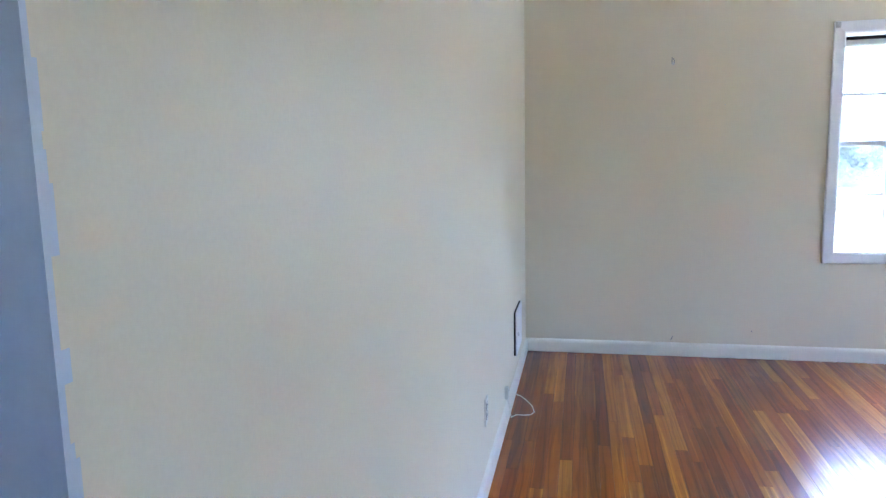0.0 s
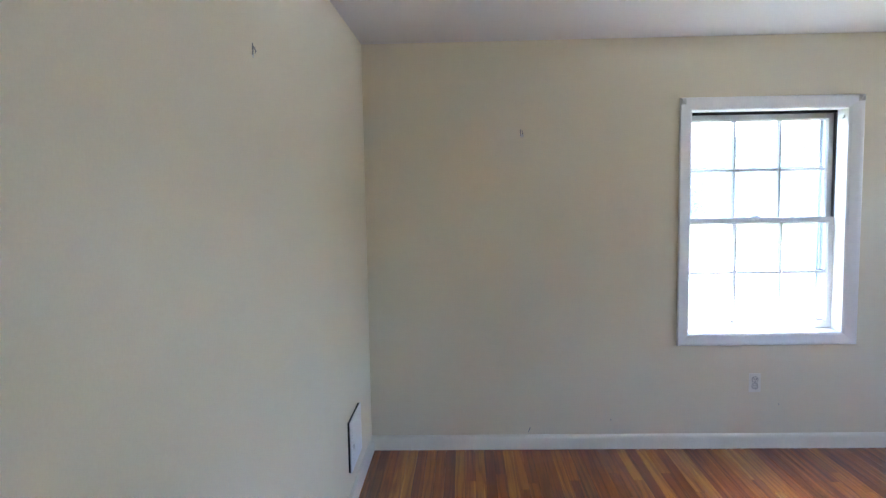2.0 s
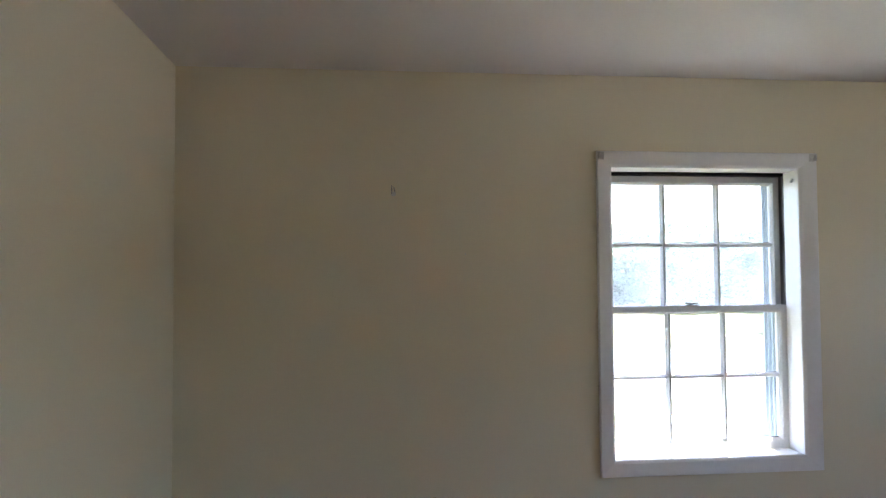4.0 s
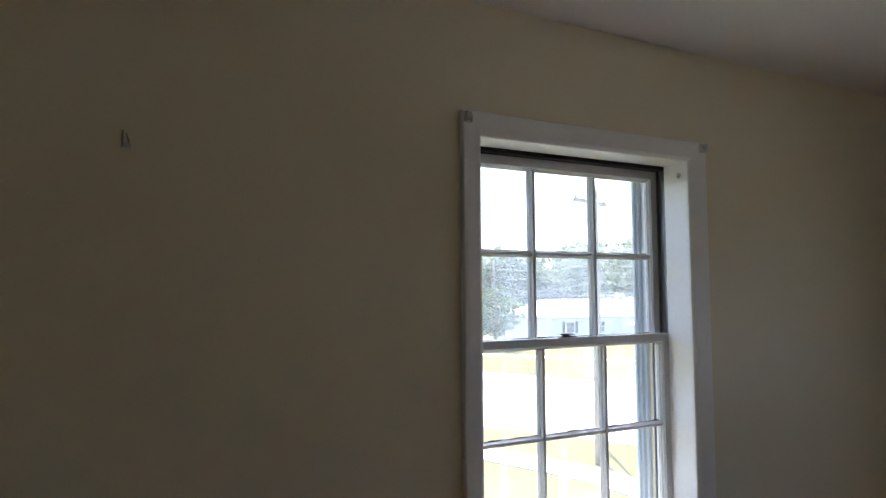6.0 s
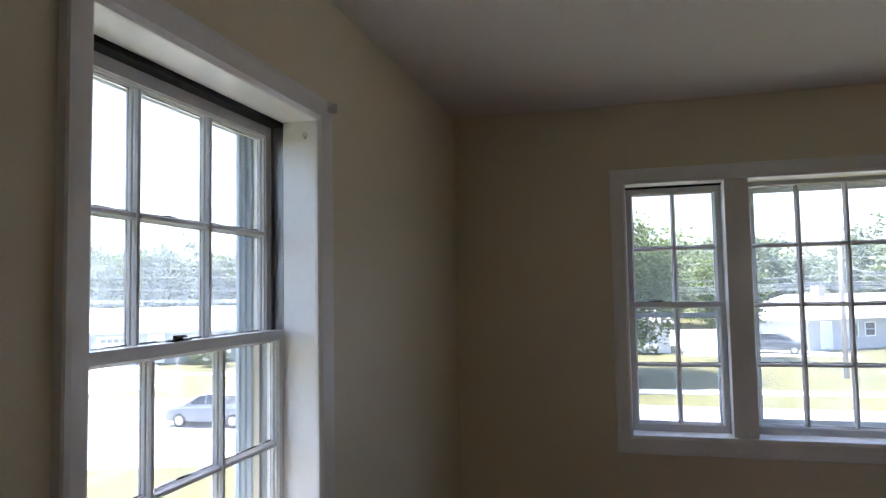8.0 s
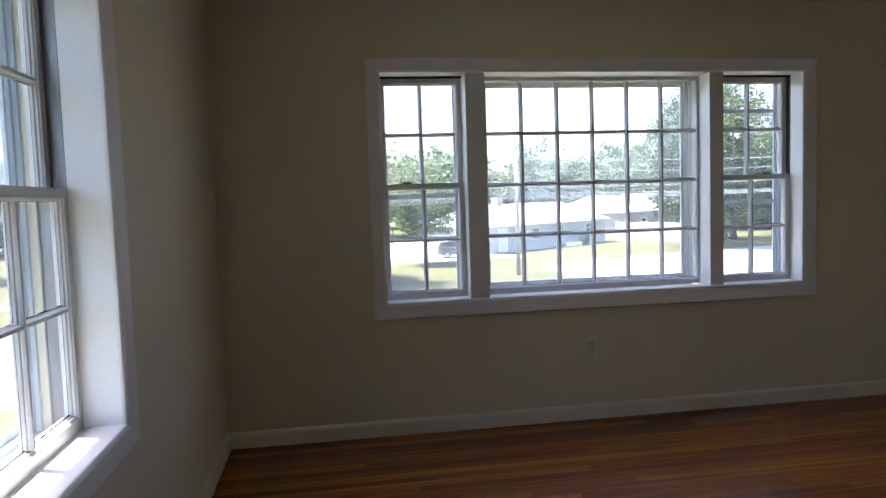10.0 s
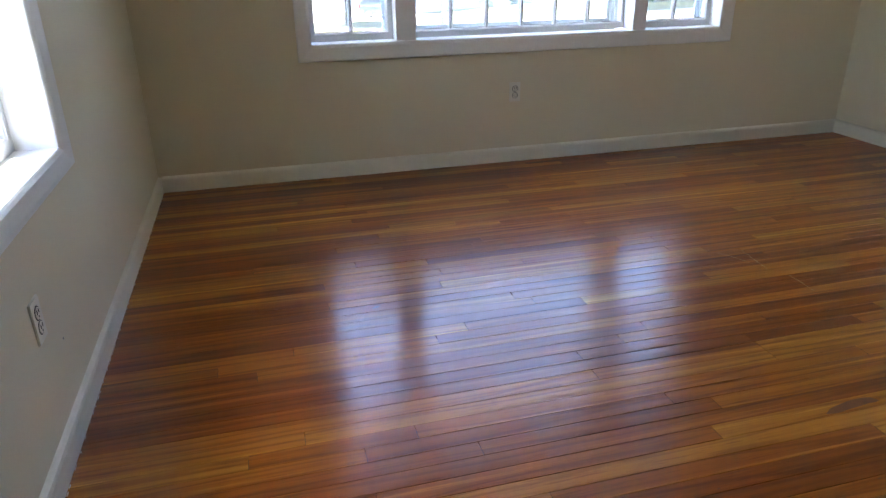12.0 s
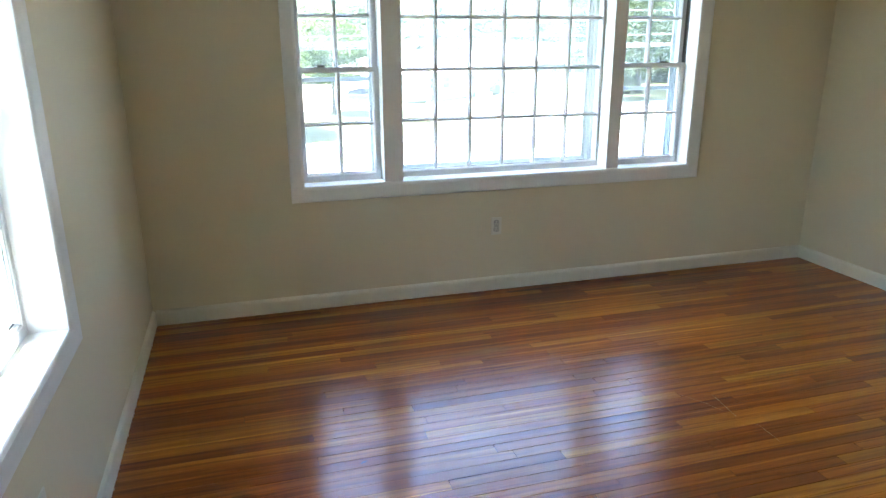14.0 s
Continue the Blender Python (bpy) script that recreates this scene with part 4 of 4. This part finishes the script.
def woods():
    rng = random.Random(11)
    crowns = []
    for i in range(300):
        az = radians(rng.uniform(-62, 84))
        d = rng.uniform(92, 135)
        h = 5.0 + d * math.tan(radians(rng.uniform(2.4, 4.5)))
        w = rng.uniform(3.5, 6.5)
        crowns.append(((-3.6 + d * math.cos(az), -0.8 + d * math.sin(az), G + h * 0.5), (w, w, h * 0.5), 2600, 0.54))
    tagged(foliage("woods", crowns, LEAF_HAZED, 12), "belt of leafy woods behind the houses", "trees", kind="stuff")


woods()


def shrub(name, x, y, r, h, mat, flower, label, seed):
    e = tagged(empty(name, pose(x, y, G)), label, "shrub")
    bm = bmesh.new()
    for i in range(7):
        a = i * 0.9
        tube(bm, [(0.05 * math.cos(a), 0.05 * math.sin(a), -0.05), (r * 0.6 * math.cos(a), r * 0.6 * math.sin(a), h * 0.7)], [0.03, 0.01], 5)
    part("stems", bm, BARK, e)
    foliage("foliage", [((0, 0, h * 0.5), (r, r, h * 0.5), 1800, 0.13)], mat, seed).parent = e
    if flower:
        foliage("blossom", [((0, 0, h * 0.6), (r * 1.05, r * 1.05, h * 0.5), 1600, 0.15)], flower, seed + 5).parent = e



shrub("shrub", 39.8, 28.2, 1.1, 1.7, LEAF, FLOWER, "white blossoming hydrangea beside the grey-green house", 21)
shrub("shrub", 41.0, 30.5, 0.8, 0.8, LEAF, None, "low round green shrub by the house wall", 22)
for i in range(6):
    shrub("flower_bush", 51.2, 2.8 - i * 1.0, 0.55, 0.75, LEAF, FLOWER, "low white flowering bush along the white house wall", 50 + i)
shrub("shrub", 43.0, 26.0, 0.8, 0.8, LEAF, None, "low round green shrub by the house wall", 23)
shrub("shrub", 61.6, -25.3, 0.5, 1.2, LEAF, None, "small pointed evergreen beside the grey house", 24)
for i in range(6):
    shrub("shrub", 58.0 + i * 1.7, -37.5 - i * 0.9, 1.2, 2.0, PINE, None, "dense dark green hedge shrub", 30 + i)


def utility_pole(name, x, y, h, arm, ang, label):
    e = tagged(empty(name, pose(x, y, G, 0, 0, ang)), label, "utility pole")
    part("pole", tube(bmesh.new(), [(0, 0, -0.2), (0, 0, h * 0.5), (0, 0, h)], [0.15, 0.13, 0.10], 12), POLEWOOD, e, smooth=True)
    if arm:
        part("crossarm", boxed(-arm, arm, 0.09, 0.2, h - 0.45, h - 0.33, bevel=0.01), POLEWOOD, e)
        for s in (-0.9, -0.4, 0.4, 0.9):
            part("insulator", disc(bmesh.new(), (arm * s, 0.145, h - 0.26), 0.04, 0.14, "Z", 8, 0.4), STEEL, e)
    return e


utility_pole("utility_pole", 10.3, 14.3, 8.3, 0.95, 20, "weathered wooden utility pole with crossarm near the sidewalk")
utility_pole("utility_pole", 38.2, -12.0, 7.6, 0.0, 20, "plain weathered utility pole on the lawn across the street")
utility_pole("utility_pole", 40.0, -52.0, 8.6, 0.9, 20, "weathered wooden utility pole beside the side street")
utility_pole("utility_pole", 36.0, 60.0, 8.6, 0.9, 20, "weathered wooden utility pole along the street")


def street_sign(x, y, h, label):
    """A thin steel post with a small plate."""
    e = tagged(empty("street_sign", pose(x, y, G, 0, 0, -40)), label, "street sign")
    part("post", tube(bmesh.new(), [(0, 0, -0.2), (0, 0, h)], 0.022, 8), STEEL, e, smooth=True)
    part("sign_plate", boxed(-0.10, 0.10, -0.032, -0.026, h - 0.36, h - 0.02, bevel=0.002), SIDING_TAN, e, "plain pale sign plate")


street_sign(24.9, 20.3, 2.3, "thin steel street sign post at the edge of the street")
# mailbox-like post; its head is a plain dark box, no lamp
post = tagged(empty("driveway_post", pose(34.2, 31.4, G)), "short dark garden post beside the driveway", "post")
part("post", boxed(-0.07, 0.07, -0.07, 0.07, -0.1, 1.55, bevel=0.01), POLEWOOD, post)
part("post_cap", boxed(-0.14, 0.14, -0.14, 0.14, 1.55, 1.85, bevel=0.03), DARKGLASS, post, "dark boxy post head")


def cable(p, q, sag, r=0.019):
    bm = bmesh.new()
    p, q = Vector(p), Vector(q)
    tube(bm, [p.lerp(q, t / 16) - Vector((0, 0, sag * 4 * (t / 16) * (1 - t / 16))) for t in range(17)], r, 5)
    tagged(part("overhead_cable", bm, CABLE), "thin sun-bleached grey overhead utility cable between poles", "cable")


for k, (z0, z1) in enumerate(((7.95, 8.2), (7.2, 7.7), (6.2, 6.9), (5.5, 6.0))):
    o = 0.35 * k
    cable((10.3 + o * 0.2, 14.3, G + z0), (36 + o, 60, G + z1), 0.5)
    cable((38.2, -12 + 0.01 * k, G + z0 - 0.6), (36 + o, 60, G + z1), 0.9)
    cable((38.2, -12 + 0.01 * k, G + z0 - 0.6), (40 + o, -52, G + z1), 0.6)
cable((38.2, -12, G + 6.3), (60, -24, G + 4.5), 0.3)
cable((38.2, -12, G + 6.0), (78, -44, G + 4.8), 0.4)
cable((38.2, -12, G + 6.1), (62, -33, G + 3.6), 0.3)
for k in range(3):
    cable((38.2, -12 + 0.01 * k, G + 5.25 - 0.14 * k), (36 + 0.2 * k, 60, G + 5.3 - 0.2 * k), 0.5 - 0.1 * k, 0.021)
    cable((38.2, -12 + 0.01 * k, G + 5.25 - 0.14 * k), (40 + 0.2 * k, -52, G + 5.5 - 0.2 * k), 0.4 - 0.08 * k, 0.021)


def car(name, x, y, ang, paint, label, size=1.0):
    """A hatchback facing local -x: body with wheel arches, glazed cabin between pillars, bumpers, lamps and wheels."""
    e = tagged(empty(name, pose(x, y, G + 0.03, 0, 0, ang) @ Matrix.Scale(size, 4)), label, "car")
    def low(a):
        return 0.26 + max(0.0, 0.40 - 1.35 * (min(abs(a + 1.35), abs(a - 1.3)) ** 2) / 0.12) * (min(abs(a + 1.35), abs(a - 1.3)) < 0.36)
    sect = [(-2.16, 0.60, 0.60), (-2.12, 0.74, 0.72), (-1.95, 0.82, 0.80), (-1.75, 0.88, 0.84), (-1.6, 0.91, 0.855), (-1.45, 0.935, 0.86), (-1.25, 0.96, 0.865), (-1.05, 0.985, 0.87), (-0.95, 1.0, 0.87), (0.0, 1.02, 0.875), (0.9, 1.04, 0.87), (1.05, 1.045, 0.87), (1.2, 1.05, 0.865), (1.35, 1.055, 0.86), (1.5, 1.06, 0.86), (1.7, 1.06, 0.85), (1.95, 1.03, 0.82), (2.05, 0.9, 0.77), (2.08, 0.62, 0.72)]
    bm = bmesh.new()
    loft(bm, [[(a, -w * 0.97, low(a)), (a, w * 0.97, low(a)), (a, w, 0.62), (a, w * 0.985, 0.62 + (hi - 0.62) * 0.6 if hi > 0.63 else 0.621), (a, w * 0.90, hi + 0.002), (a, -w * 0.90, hi + 0.002), (a, -w * 0.985, 0.62 + (hi - 0.62) * 0.6 if hi > 0.63 else 0.621), (a, -w, 0.62)] for a, hi, w in sect])
    part("body", bm, paint, e)
    cabin = [(-1.12, 0.96, 0.76), (-0.35, 1.44, 0.63), (0.1, 1.50, 0.64), (1.1, 1.48, 0.63), (1.72, 1.36, 0.61), (2.0, 1.02, 0.72)]
    bm = bmesh.new()
    loft(bm, [[(a, -0.77, 0.95), (a, 0.77, 0.95), (a, w - 0.01, h - 0.02), (a, -w + 0.01, h - 0.02)] for a, h, w in cabin])
    part("windows", bm, DARKGLASS, e, "dark tinted car windows")
    bm = bmesh.new()
    loft(bm, [[(a, -w - 0.01, h - 0.035), (a, w + 0.01, h - 0.035), (a, w - 0.06, h + 0.02), (a, -w + 0.06, h + 0.02)] for a, h, w in cabin[1:5]])
    part("roof", bm, paint, e)
    for s in (-1, 1):
        for (a0, h0, w0), (a1, h1, w1) in (((-1.12, 0.98, 0.79), cabin[1]), ((-0.05, 0.98, 0.80), (-0.05, 1.49, 0.64)), ((0.85, 0.98, 0.80), (0.9, 1.48, 0.63)), ((2.0, 0.98, 0.76), cabin[4])):
            part("pillar", tube(bmesh.new(), [(a0, s * w0, h0), (a1, s * (w1 + 0.005), h1 - 0.01)], [0.045, 0.03], 6), paint, e)
        part("headlight", boxed(-2.10, -1.88, min(s * 0.5, s * 0.79), max(s * 0.5, s * 0.79), 0.66, 0.79, bevel=0.03), GLASSLAMP, e, "clear headlight")
        part("tail_light", boxed(1.90, 2.07, min(s * 0.62, s * 0.80), max(s * 0.62, s * 0.80), 0.72, 1.0, bevel=0.03), REDLAMP, e, "red tail light")
        part("wing_mirror", boxed(-0.85, -0.70, min(s * 0.83, s * 0.99), max(s * 0.83, s * 0.99), 0.98, 1.10, bevel=0.03), paint, e)
        for px in (-1.35, 1.3):
            w = part("wheel", disc(bmesh.new(), (px, s * 0.76, 0.30), 0.31, 0.20, "Y", 24, 0.0), TYRE, e, "black tyre")
            part("rim", disc(bmesh.new(), (px, s * 0.865, 0.30), 0.21, 0.03, "Y", 18, 0.0), STEEL, w)
    part("bumper", boxed(2.0, 2.13, -0.70, 0.70, 0.32, 0.56, bevel=0.04), paint, e)
    part("bumper", boxed(-2.20, -2.06, -0.66, 0.66, 0.30, 0.54, bevel=0.04), paint, e)
    part("number_plate", boxed(2.05, 2.09, -0.22, 0.22, 0.70, 0.81), WHITEPAINT, e)
    return e


car("car", 53.0, -11.2, 75, CARPAINT, "dark blue-grey hatchback parked on the driveway")
car("car", 20.3, 15.1, -85, SILVERPAINT, "pale silver-blue hatchback on the street", 0.84)
car("car", 74.0, -45.0, 60, WHITEPAINT, "white car parked beyond the hedge")


# ---- floor boards, last ----
def floor_boards():
    slab = tagged(part("floor", boxed(-5.8, 0.0, -5.8, 0.0, -0.3, -0.016), mottled("dark_subfloor", (0.012, 0.007, 0.004), (0.03, 0.018, 0.01), 0.8)), "varnished orange-brown oak strip floor", kind="structure")
    rng = random.Random(5)
    wdt, gap, end_gap, cache, far = 0.0571, 0.0003, 0.0007, {}, bmesh.new()
    count = 0
    def make(bm, cx, cy, ln, z):
        w, c = wdt / 2 - gap, 0.0004
        rings = []
        for yy, zz, ins in ((-ln / 2 + end_gap, -c, 0), (-ln / 2 + end_gap + c, 0, c), (ln / 2 - end_gap - c, 0, c), (ln / 2 - end_gap, -c, 0)):
            rings.append([(cx - w, cy + yy, z - 0.014), (cx - w, cy + yy, z - c), (cx - w + c, cy + yy, z + zz), (cx + w - c, cy + yy, z + zz), (cx + w, cy + yy, z - c), (cx + w, cy + yy, z - 0.014)])
        loft(bm, rings, closed=False, caps=False)
    n = int(W / wdt) + 1
    for i in range(n):
        x = -W + wdt * (i + 0.5)
        if x + wdt / 2 > 0.0:
            x = -wdt / 2
        end = -5.8 if x < -3.22 else -S
        y = 0.0
        rng.random()
        while y > end + 0.01:
            ln = min(round(rng.choice((0.45, 0.6, 0.75, 0.9, 1.05, 1.2, 1.5, 1.8, 2.1)) * rng.choice((1.0, 0.8, 1.25)), 2), y - end)
            if y - end - ln < 0.2:
                ln = y - end
            cy, key = y - ln / 2, round(ln, 3)
            if y > -3.9 and x > -4.3 and count < 298:
                if key not in cache:
                    bm = bmesh.new()
                    make(bm, 0, 0, ln, 0)
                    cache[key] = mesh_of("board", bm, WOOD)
                ob = new("board", cache[key])
                ob.location = (x, cy, rng.uniform(-0.0003, 0.0))
                ob.rotation_euler = (rng.uniform(-0.0003, 0.0003), rng.uniform(-0.0016, 0.0016), 0)
                ob.scale.x = rng.choice((1.0, 1.0, 0.996, 0.990, 0.985, 0.973))
                ob.parent = slab
                count += 1
            else:
                make(far, x, cy, ln, -0.0003)
            y -= ln
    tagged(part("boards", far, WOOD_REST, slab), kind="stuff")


floor_boards()
